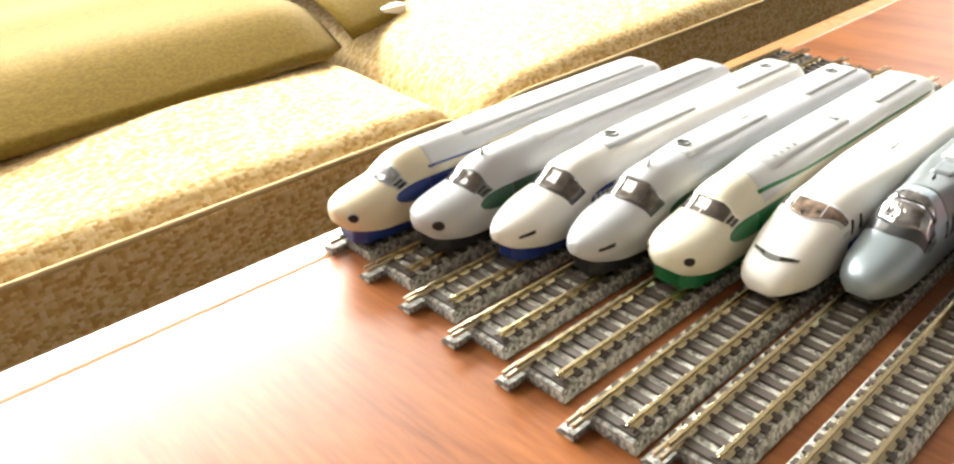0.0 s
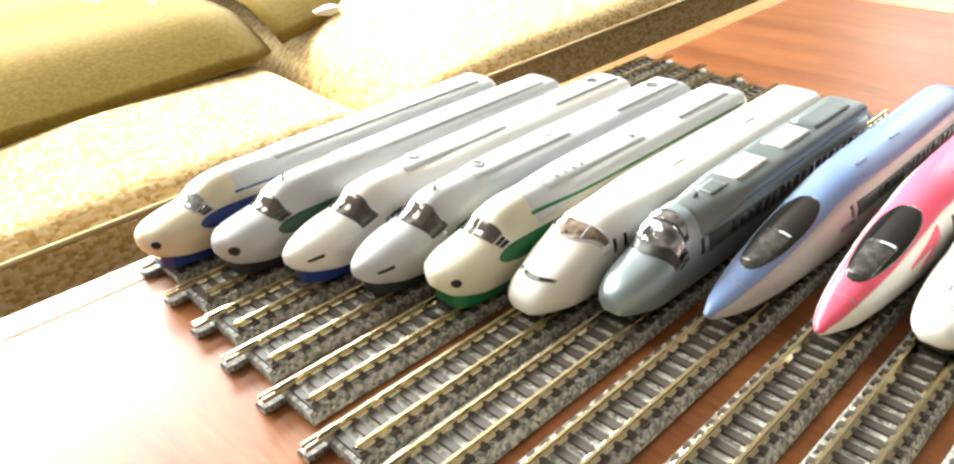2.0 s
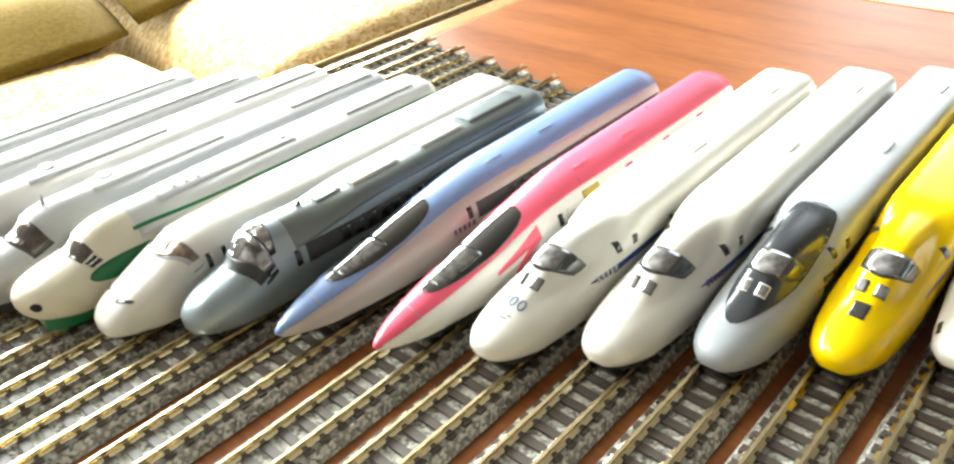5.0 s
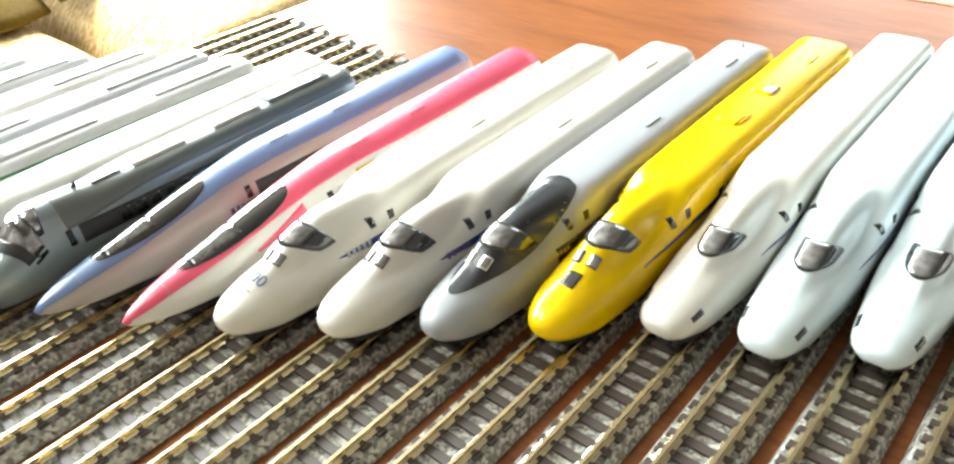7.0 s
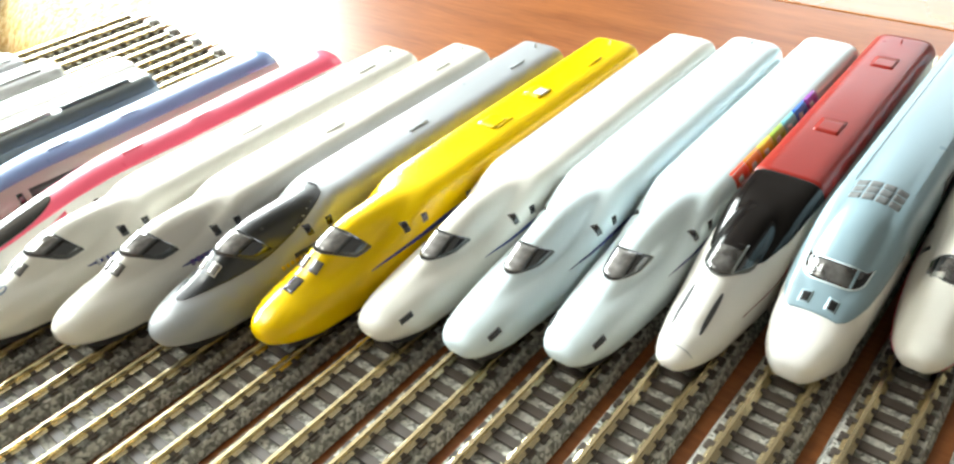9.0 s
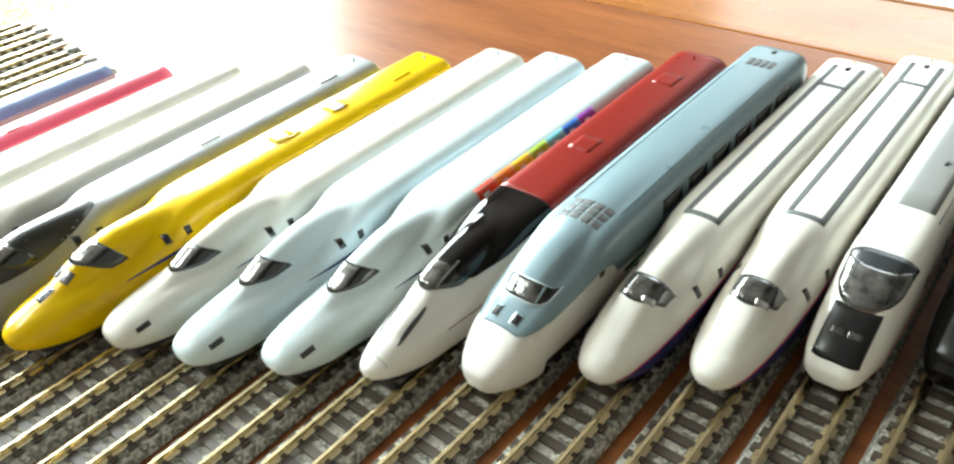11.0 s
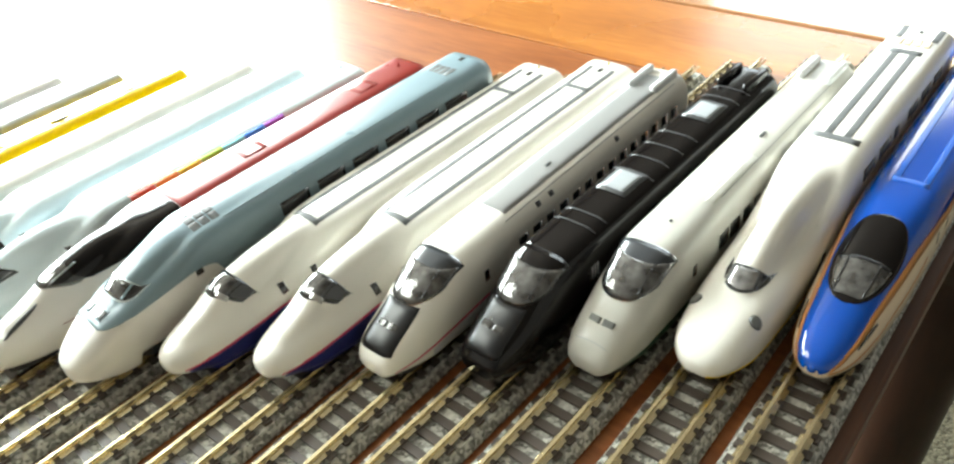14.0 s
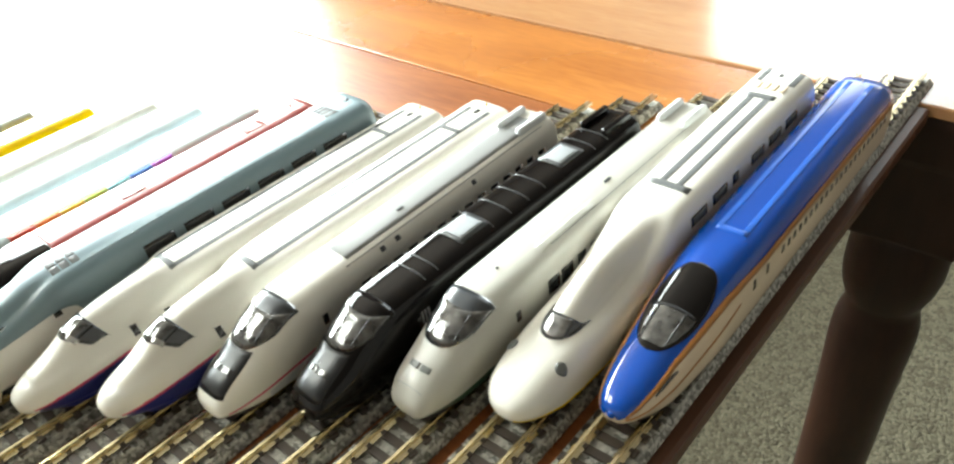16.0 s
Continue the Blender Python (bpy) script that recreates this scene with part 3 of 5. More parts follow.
def profile_bar(bm, prof, y0, y1, x=0.0):
    a = [bm.verts.new((x + px, y0, pz)) for px, pz in prof]
    b = [bm.verts.new((x + px, y1, pz)) for px, pz in prof]
    n = len(prof)
    for i in range(n):
        bm.faces.new((a[i], a[(i + 1) % n], b[(i + 1) % n], b[i]))
    bm.faces.new(a[::-1])
    bm.faces.new(b)


def make_track():
    tr = thing("model_track", "straight piece of grey-ballasted model railway track on the table", "track", "model railway tracks")
    bm = bmesh.new()
    L = TRACK_LEN
    bed = [(-0.0092, 0.0), (-0.0092, 0.0006), (-0.0080, 0.0033), (0.0080, 0.0033), (0.0092, 0.0006), (0.0092, 0.0)]
    profile_bar(bm, bed, 0, L)
    tabs = [(-0.0092, 0.0), (-0.0092, 0.0006), (-0.0072, 0.0022), (-0.0038, 0.0022), (-0.0038, 0.0)]
    profile_bar(bm, tabs, -0.0065, -0.0001)
    profile_bar(bm, [(-px, pz) for px, pz in tabs][::-1], L + 0.0001, L + 0.0065)
    bmesh.ops.recalc_face_normals(bm, faces=bm.faces)
    part("ballast_bed", bm, BALLAST, tr, smooth=False)
    rail = [(-0.0015, 0.0042), (-0.0015, 0.0044), (-0.00025, 0.0048), (-0.00025, 0.0054), (-0.00042, 0.0055), (-0.00042, 0.0060),
            (0.00042, 0.0060), (0.00042, 0.0055), (0.00025, 0.0054), (0.00025, 0.0048), (0.0015, 0.0044), (0.0015, 0.0042)]
    for sx, y0, y1 in ((-1, -0.0025, L - 0.0025), (1, 0.0025, L + 0.0025)):
        bm = bmesh.new()
        profile_bar(bm, rail, y0, y1, sx * 0.00485)
        bmesh.ops.recalc_face_normals(bm, faces=bm.faces)
        part("rail", bm, RAIL, tr, smooth=False)
    for sx, y0, y1 in ((-1, -0.0065, 0.004), (1, L - 0.004, L + 0.0065)):
        bm = bmesh.new()
        for o in (-1, 1):
            x = sx * 0.00485 + o * 0.0009
            box(bm, x - 0.00035, x + 0.00035, y0, y1, 0.0040, 0.0053, 0.0001)
        part("rail_joiner", bm, JOINER, tr, smooth=False)
    return tr


first_track = make_track()
sleeper = sleeper_mesh()
for i in range(NSLEEP):
    ob = new("sleeper", sleeper)
    ob.parent = first_track
    ob.location = (0, (i + 0.5) * TRACK_LEN / NSLEEP, 0)
for i, (x, slope, end) in enumerate(TRACKS):
    m = pose(x + slope * (end - TRACK_LEN - 0.15), end - TRACK_LEN, 0.0003, 0, 0, -math.degrees(math.atan(slope)))
    if i == 0:
        first_track.matrix_world = m
    else:
        copy_thing(first_track, m)

# ---- trains ----
MM = 0.001


def interp(keys, col, y):
    """Smooth value between keys, eased in the square root of y so that noses come out round."""
    u = math.sqrt(max(0.0, y))
    ks = [(math.sqrt(k[0]), k[col]) for k in keys]
    if u <= ks[0][0]:
        return ks[0][1]
    if u >= ks[-1][0]:
        return ks[-1][1]
    for i in range(len(ks) - 1):
        if u <= ks[i + 1][0]:
            break

    def slope(j):
        if j <= 0 or j >= len(ks) - 1:
            return (ks[1][1] - ks[0][1]) / (ks[1][0] - ks[0][0]) if j <= 0 else 0.0
        a = (ks[j][1] - ks[j - 1][1]) / (ks[j][0] - ks[j - 1][0])
        b = (ks[j + 1][1] - ks[j][1]) / (ks[j + 1][0] - ks[j][0])
        return 0.0 if a * b <= 0 else 2 * a * b / (a + b)

    (u0, v0), (u1, v1) = ks[i], ks[i + 1]
    h = u1 - u0
    s = (u - u0) / h
    return ((2 * s ** 3 - 3 * s ** 2 + 1) * v0 + (s ** 3 - 2 * s ** 2 + s) * h * slope(i)
            + (-2 * s ** 3 + 3 * s ** 2) * v1 + (s ** 3 - s ** 2) * h * slope(i + 1))


class Shell:
    """The skin of one car, in millimetres: nose tip at y = 0, rail top at z = 0.
    body rows: y, half width, shoulder top, bottom. cab rows: y, half width, top."""

    def __init__(self, length, body, cab=(), n=2.6, mid=0.45, tuck=0.94, blend=0.9, rise=1.0, flat=(36.0, 68.0, 4.8)):
        self.flat = flat
        if cab:  # behind the cab the roof is flat from edge to edge
            body = [(y, w, t + (0.5 if y > 45 else 0.0), b) for y, w, t, b in body]
            cab = [(y, w, t if y < 55 else t - 0.9) for y, w, t in cab]
        self.length, self.body, self.cab, self.n, self.mid, self.tuck, self.blend, self.rise = length, body, cab, n, mid, tuck, blend, rise
        self.memo = {}

    def dims(self, y):
        k = round(y, 3)
        if k not in self.memo:
            e = max(0.0, 1 - (self.length - y) / 1.2) if y > self.length - 1.2 else 0.0
            q = 0.5 * (1 - math.sqrt(max(0.0, 1 - e * e)))
            d = [interp(self.body, c, y) for c in (1, 2, 3)]
            d[0] -= q
            d[1] -= q
            c = [interp(self.cab, c, y) for c in (1, 2)] if self.cab and self.cab[0][0] <= y else None
            self.memo[k] = (d, c)
        return self.memo[k]

    def at(self, y, a):
        (w, t, b), c = self.dims(y)
        zm = b + (t - b) * self.mid
        f0, f1, nr = self.flat
        q = min(1.0, max(0.0, (y - f0) / (f1 - f0)))
        n = self.n + (nr - self.n) * q * q * (3 - 2 * q)
        s = abs(a - 0.5) * 2
        sg = -1 if a < 0.5 else 1
        if s > 0.72:
            f = (s - 0.72) / 0.28
            tk = self.tuck - 0.38 * max(0.0, 1 - y / 14.0) ** 1.3
            x = w * (1 - (1 - tk) * f ** 1.6)
            z = zm + (b - zm) * f
        else:
            th = s / 0.72 * math.pi / 2
            x = w * math.sin(th) ** (2 / n)
            z = zm + (t - zm) * math.cos(th) ** (2 / n)
        if c and c[0] > 0.1 and s <= 0.72:
            r = min(1.0, x / c[0])
            hz = zm + (c[1] - zm) * (1 - r ** 3.0) ** 0.6
            k = self.blend
            h = max(k - abs(hz - z), 0.0) / k
            z = max(hz, z) + h * h * k * 0.25
        return Vector((sg * x * MM, y * MM, z * self.rise * MM))

    def normal(self, y, a):
        e, d = 0.25, 0.004
        y0, y1 = max(0.02, y - e), min(self.length - 1.3, y + e) if y < self.length - 1.3 else y
        if y1 <= y0:
            y0, y1 = y - e, y
        a0, a1 = max(0.0, a - d), min(1.0, a + d)
        n = (self.at(y1, a) - self.at(y0, a)).cross(self.at(y, a1) - self.at(y, a0))
        n = n.normalized() if n.length > 1e-12 else Vector((0, -1, 0))
        _, t, b = self.dims(y)[0]
        return -n if n.dot(self.at(y, a) - Vector((0, (y + 0.6) * MM, (b + (t - b) * self.mid) * self.rise * MM))) < 0 else n

    def a_side(self, y, z, side):
        lo, hi = (0.5, 1.0)
        for _ in range(22):
            m = (lo + hi) / 2
            if self.at(y, m).z > z * MM:
                lo = m
            else:
                hi = m
        return lo if side > 0 else 1 - lo

    def a_top(self, y, x):
        x = max(-0.985, min(0.985, x * MM / self.dims(y)[0][0] / MM)) * self.dims(y)[0][0]
        lo, hi = 0.5, 0.86
        for _ in range(22):
            m = (lo + hi) / 2
            if self.at(y, m).x < abs(x) * MM:
                lo = m
            else:
                hi = m
        return lo if x >= 0 else 1 - lo

    def mesh(self, ns=84, nr=44):
        bm = bmesh.new()
        U = math.sqrt(self.length)
        ys = [0.02] + [(U * i / ns) ** 2 for i in range(2, ns)] + [self.length - 1.0, self.length - 0.6, self.length - 0.3, self.length - 0.1, self.length]
        ys = sorted(set(round(v, 3) for v in ys if v <= self.length))
        rings = [[bm.verts.new(self.at(y, i / nr)) for i in range(nr + 1)] for y in ys]
        for p, q in zip(rings, rings[1:]):
            for i in range(nr):
                bm.faces.new((p[i], p[i + 1], q[i + 1], q[i]))
            bm.faces.new((p[nr], p[0], q[0], q[nr]))
        bm.faces.new(rings[0][::-1])
        bm.faces.new(rings[-1])
        bmesh.ops.recalc_face_normals(bm, faces=bm.faces)
        return bm

    def strip(self, y0, y1, lo, hi, mode="x", side=1, ny=24, nv=8, off=0.12, up=None):
        """A thin raised panel that follows the skin between two curves: lo and hi give x over the top, z up a side, or the ring share a."""
        bm = bmesh.new()
        lo = lo if callable(lo) else (lambda y, v=lo: v)
        hi = hi if callable(hi) else (lambda y, v=hi: v)
        grid = []
        for i in range(ny + 1):
            y = y0 + (y1 - y0) * i / ny
            if y1 - y0 > 40 and y0 < 20:
                y = (math.sqrt(y0) + (math.sqrt(y1) - math.sqrt(y0)) * i / ny) ** 2
            row = []
            p, q = lo(y), hi(y)
            for j in range(nv + 1):
                v = p + (q - p) * j / nv
                a = self.a_top(y, v) if mode == "x" else self.a_side(y, v, side) if mode == "z" else v
                row.append((self.at(y, a), self.normal(y, a)))
            grid.append(row)
        top = [[bm.verts.new(c + n * off * MM) for c, n in r] for r in grid]
        for i in range(ny):
            for j in range(nv):
                f = (top[i][j], top[i][j + 1], top[i + 1][j + 1], top[i + 1][j])
                if len({tuple(round(k, 7) for k in v.co) for v in f}) > 2:
                    bm.faces.new(f)
        rim = [(0, j) for j in range(nv + 1)] + [(i, nv) for i in range(1, ny + 1)] + [(ny, j) for j in range(nv - 1, -1, -1)] + [(i, 0) for i in range(ny - 1, 0, -1)]
        low = [bm.verts.new(grid[i][j][0] - grid[i][j][1] * 0.1 * MM) for i, j in rim]
        for k in range(len(rim)):
            i, j = rim[k]
            i2, j2 = rim[(k + 1) % len(rim)]
            if (top[i][j].co - top[i2][j2].co).length > 1e-7:
                bm.faces.new((top[i][j], low[k], low[(k + 1) % len(rim)], top[i2][j2]))
        bmesh.ops.remove_doubles(bm, verts=bm.verts, dist=1e-7)
        bmesh.ops.recalc_face_normals(bm, faces=bm.faces)
        return bm


def patch(sh, y0, y1, wrap, sweep0, sweep1, p0=2.0, p1=2.0, nv=22, nu=10, off=0.14, side=None):
    """A pane laid on the skin, swept back towards its sides: wrap is the half width in millimetres."""
    bm = bmesh.new()
    grid = []
    v0, v1 = (-1.0, 1.0) if side is None else side
    for j in range(nv + 1):
        v = v0 + (v1 - v0) * j / nv
        ya, yb = y0 + sweep0 * abs(v) ** p0, y1 + sweep1 * abs(v) ** p1
        if ya > yb:
            ya = yb = (ya + yb) / 2
        row = []
        for i in range(nu + 1):
            y = ya + (yb - ya) * i / nu
            a = sh.a_top(y, v * wrap)
            row.append((sh.at(y, a), sh.normal(y, a)))
        grid.append(row)
    top = [[bm.verts.new(c + n * off * MM) for c, n in r] for r in grid]
    for j in range(nv):
        for i in range(nu):
            bm.faces.new((top[j][i], top[j][i + 1], top[j + 1][i + 1], top[j + 1][i]))
    rim = [(0, i) for i in range(nu + 1)] + [(j, nu) for j in range(1, nv + 1)] + [(nv, i) for i in range(nu - 1, -1, -1)] + [(j, 0) for j in range(nv - 1, 0, -1)]
    low = [bm.verts.new(grid[j][i][0] - grid[j][i][1] * 0.1 * MM) for j, i in rim]
    for k in range(len(rim)):
        (j, i), (j2, i2) = rim[k], rim[(k + 1) % len(rim)]
        bm.faces.new((top[j][i], low[k], low[(k + 1) % len(rim)], top[j2][i2]))
    bmesh.ops.remove_doubles(bm, verts=bm.verts, dist=1e-7)
    bmesh.ops.recalc_face_normals(bm, faces=bm.faces)
    return bm


def pane(sh, y0, y1, half, tip, p=2.2, off=0.16, side=(-1.0, 1.0), nv=28, nu=8, q=3.0):
    """A windscreen pane with a rounded lower edge from y0, an upper edge at y1 and pointed side ends at tip."""
    bm = bmesh.new()
    grid = []
    for j in range(nv + 1):
        v = side[0] + (side[1] - side[0]) * j / nv
        w = min(1.0, abs(v))
        ya = y0 + (tip - y0) * (1 - max(0.0, 1 - w ** p) ** (1 / p))
        yb = max(ya, y1 + (tip - y1) * w ** q)
        row = []
        for i in range(nu + 1):
            y = ya + (yb - ya) * i / nu
            a = sh.a_top(y, v * half)
            row.append((sh.at(y, a), sh.normal(y, a)))
        grid.append(row)
    top = [[bm.verts.new(c + n * off * MM) for c, n in r] for r in grid]
    for j in range(nv):
        for i in range(nu):
            bm.faces.new((top[j][i], top[j][i + 1], top[j + 1][i + 1], top[j + 1][i]))
    rim = [(0, i) for i in range(nu + 1)] + [(j, nu) for j in range(1, nv + 1)] + [(nv, i) for i in range(nu - 1, -1, -1)] + [(j, 0) for j in range(nv - 1, 0, -1)]
    low = [bm.verts.new(grid[j][i][0] - grid[j][i][1] * 0.1 * MM) for j, i in rim]
    for k in range(len(rim)):
        (j, i), (j2, i2) = rim[k], rim[(k + 1) % len(rim)]
        bm.faces.new((top[j][i], low[k], low[(k + 1) % len(rim)], top[j2][i2]))
    bmesh.ops.remove_doubles(bm, verts=bm.verts, dist=1e-7)
    bmesh.ops.recalc_face_normals(bm, faces=bm.faces)
    return bm


def screen(car, sh, y0, y1, half, tip, frame_mat, glass, centre=None, share=0.6, p=2.2, bar=None, lift=0.0):
    """A cab windscreen: frame, dark glass with side panes, lighter centre pane and two pillars."""
    part("windshield_frame", pane(sh, y0 - 0.4, y1 + 0.35, half * 1.05, tip + 0.4, p, 0.08 + lift), frame_mat, car)
    part("windshield", pane(sh, y0, y1, half, tip, p, 0.16 + lift), glass, car)
    if centre:
        part("centre_pane", pane(sh, y0 + 0.3, y1 - 0.3, half, tip, p, 0.24 + lift, (-share, share), 18), centre, car)
        for s in (-1, 1):
            part("window_pillar", pane(sh, y0 + 0.1, y1 - 0.1, half, tip, p, 0.30 + lift, (s * share - 0.035, s * share + 0.035), 3), bar or frame_mat, car)


def oval(y0, y1, half, sharp=0.5, centre=0.0, sign=1):
    """An edge curve of an oval panel."""
    def f(y):
        s = min(1.0, max(-1.0, (2 * y - y0 - y1) / (y1 - y0)))
        return centre + sign * half * max(1e-3, 1 - s * s) ** sharp
    return f


def line(*pts):
    def f(y):
        if y <= pts[0][0]:
            return pts[0][1]
        for (ya, va), (yb, vb) in zip(pts, pts[1:]):
            if y <= yb:
                return va + (vb - va) * (y - ya) / (yb - ya)
        return pts[-1][1]
    return f


def running_gear(car, sh, inset=2.6, tip=7.0, colour=None, low=1.2):
    """Under the floor: a dark skirt block and two bogies with wheels."""
    bm = bmesh.new()
    L = sh.length
    prev = None
    ys = [tip + (L - 6 - tip) * (i / 30) ** 1.7 for i in range(31)]
    for i, y in enumerate(ys):
        w, t, b = sh.dims(y)[0]
        w = max(0.6, (w * sh.tuck - inset * 0.45)) * (0.6 + 0.4 * min(1, i / 3))
        cur = [bm.verts.new((x * MM, y * MM, z * MM)) for x, z in ((-w, low), (-w, b + 1.2), (w, b + 1.2), (w, low))]
        if prev:
            for k in range(4):
                bm.faces.new((prev[k], prev[(k + 1) % 4], cur[(k + 1) % 4], cur[k]))
        else:
            bm.faces.new(cur)
        prev = cur
    bm.faces.new(prev[::-1])
    bmesh.ops.recalc_face_normals(bm, faces=bm.faces)
    part("underframe", bm, colour or UNDER, car, smooth=False)
    for yc in (max(26.0, tip + 20), L - 24.0):
        bm = bmesh.new()
        box(bm, -0.0066, 0.0066, (yc - 10) * MM, (yc + 10) * MM, 0.9 * MM, 2.6 * MM, 0.0004)
        bog = part("bogie", bm, UNDER, car, smooth=False)
        for yo in (-7.8, 7.8):
            bm = bmesh.new()
            for sx in (-1, 1):
                cyl(bm, 2.7 * MM, 1.1 * MM, Matrix.Translation((sx * 4.85 * MM, (yc + yo) * MM, 2.7 * MM)) @ Matrix.Rotation(math.pi / 2, 4, "Y"), 18)
            cyl(bm, 0.7 * MM, 9.4 * MM, Matrix.Translation((0, (yc + yo) * MM, 2.7 * MM)) @ Matrix.Rotation(math.pi / 2, 4, "Y"), 8)
            part("wheelset", bm, STEEL, bog)


def windows(car, sh, y0, y1, n, z0, z1, width, sides=(-1, 1), material=GLASS, name="side_window"):
    for side in sides:
        for i in range(n):
            y = y0 + (y1 - y0) * (i / max(1, n - 1))
            part(name, sh.strip(y - width / 2, y + width / 2, z0, z1, "z", side, 3, 3, 0.06), material, car)


def coupler(car, sh):
    bm = bmesh.new()
    L = sh.length
    box(bm, -1.2 * MM, 1.2 * MM, (L - 0.2) * MM, (L + 4) * MM, 2.2 * MM, 4.0 * MM, 0.0003)
    part("coupler", bm, UNDER, car)


def train(k, sh, label, paint_mat, under=None, tip=7.0, low=1.2):
    x, slope, _ = TRACKS[k - 1]
    y = NOSE_Y[k - 1]
    car = thing("model_train", label, "model train", "model trains in a row", pose(x + slope * (y - 0.15), y, RAIL_Z, 0, 0, -math.degrees(math.atan(slope))))
    part("body_shell", sh.mesh(), paint_mat, car)
    running_gear(car, sh, tip=tip, colour=under, low=low)
    coupler(car, sh)
    return car


def shield(car, sh, y0, y1, wrap, s0, s1, p0=2.0, p1=2.0, glass=None, frame_mat=None, grow=0.7, name="windshield"):
    """A windscreen with its frame underneath."""
    if frame_mat:
        part(name + "_frame", patch(sh, y0 - grow, y1 + grow, wrap * 1.07, s0, s1, p0, p1, off=0.07), frame_mat, car)
    return part(name, patch(sh, y0, y1, wrap, s0, s1, p0, p1, off=0.16), glass or GLASS, car)


def pillar(car, sh, y0, y1, v, wrap, s0, s1, material, width=0.05):
    part("window_pillar", patch(sh, y0, y1, wrap, s0, s1, off=0.24, side=(v - width, v + width), nv=3), material, car)


def spot(car, sh, y, x, r, material, name="headlight", off=0.2, stretch=1.0):
    """A round lens on the skin."""
    part(name, sh.strip(y - r * stretch, y + r * stretch, oval(y - r * stretch, y + r * stretch, r, 0.5, x, -1), oval(y - r * stretch, y + r * stretch, r, 0.5, x, 1), "x", 1, 14, 6, off), material, car)


def side_spot(car, sh, y, z, r, side, material, name="headlight", off=0.15):
    part(name, sh.strip(y - r, y + r, oval(y - r, y + r, r, 0.5, z, -1), oval(y - r, y + r, r, 0.5, z, 1), "z", side, 14, 6, off), material, car)


def band(car, sh, y0, y1, lo, hi, material, name="side_stripe", sides=(-1, 1), off=0.05, ny=40, nv=4):
    for s in sides:
        part(name, sh.strip(y0, y1, lo, hi, "z", s, ny, nv, off), material, car)


def roof(car, sh, y0, y1, x0, x1, material, name="roof_panel", off=0.5, ny=14):
    return part(name, sh.strip(y0, y1, x0, x1, "x", 1, ny, 6, off), material, car)


def crown(car, sh, y0, y1, wrap, material, name="roof_paint", off=0.05, ny=70, nv=22):
    """Paint over the top, wrap giving the ring share to each side."""
    w = wrap if callable(wrap) else (lambda y: wrap)
    return part(name, sh.strip(y0, y1, lambda y: 0.5 - w(y), lambda y: 0.5 + w(y), "a", 1, ny, nv, off), material, car)


def fin(car, sh, y, h, length, material, name="antenna"):
    bm = bmesh.new()
    z = sh.at(y, 0.5).z / MM - 0.2
    pts = [(-0.35, y, z), (0.35, y, z), (0.3, y + length, z), (-0.3, y + length, z), (0.0, y + length * 0.75, z + h), (0.0, y + length * 0.95, z + h)]
    v = [bm.verts.new(Vector(p) * MM) for p in pts]
    for f in ((0, 1, 4), (1, 2, 5, 4), (2, 3, 5), (3, 0, 4, 5), (0, 3, 2, 1)):
        bm.faces.new([v[i] for i in f])
    bmesh.ops.recalc_face_normals(bm, faces=bm.faces)
    part(name, bm, material, car, smooth=False)


def nose_tip(car, z, r, material):
    bm = bmesh.new()
    bmesh.ops.create_uvsphere(bm, u_segments=16, v_segments=10, radius=1.0, matrix=Matrix.Translation((0, 0.35 * MM, z * MM)) @ Matrix.Diagonal((r * MM, 1.0 * MM, r * 0.95 * MM, 1)))
    part("nose_tip", bm, material, car)


def ring_mark(car, sh, y, x, r, material):
    z = (sh.at(y, sh.a_top(y, x)).z + 0.0004)
    bm = bmesh.new()
    seg = 20
    vs = [[bm.verts.new((x * MM + q * MM * math.cos(2 * math.pi * i / seg), y * MM + q * MM * math.sin(2 * math.pi * i / seg), z + h)) for i in range(seg)]
          for q, h in ((r, -0.001), (r, 0.0004), (r * 0.66, 0.0004), (r * 0.66, -0.001))]
    for a, b in zip(vs, vs[1:]):
        for i in range(seg):
            bm.faces.new((a[i], a[(i + 1) % seg], b[(i + 1) % seg], b[i]))
    bmesh.ops.recalc_face_normals(bm, faces=bm.faces)
    part("fan_ring", bm, material, car)
    bm = bmesh.new()
    box(bm, (x - 0.35) * MM, (x + 0.35) * MM, (y - r) * MM, (y + r) * MM, z - 0.001, z + 0.0005)
    part("fan_bar", bm, material, car, smooth=False)


S0 = Shell(157, [(0, 0.8, 11.6, 9.6), (1.2, 4.2, 13.6, 7.0), (4, 7.5, 15.2, 5.2), (9, 9.3, 16.6, 4.2), (17, 10.2, 18.2, 3.6), (24, 10.4, 20.4, 3.4), (34, 10.5, 23.6, 3.4), (157, 10.5, 24.2, 3.4)],
           cab=[(10, 6.8, 15.0), (17.0, 8.8, 17.9), (23.5, 9.2, 23.0), (30, 9.2, 24.8), (40, 9.2, 25.2), (157, 8.8, 25.2)], n=2.5, mid=0.40)
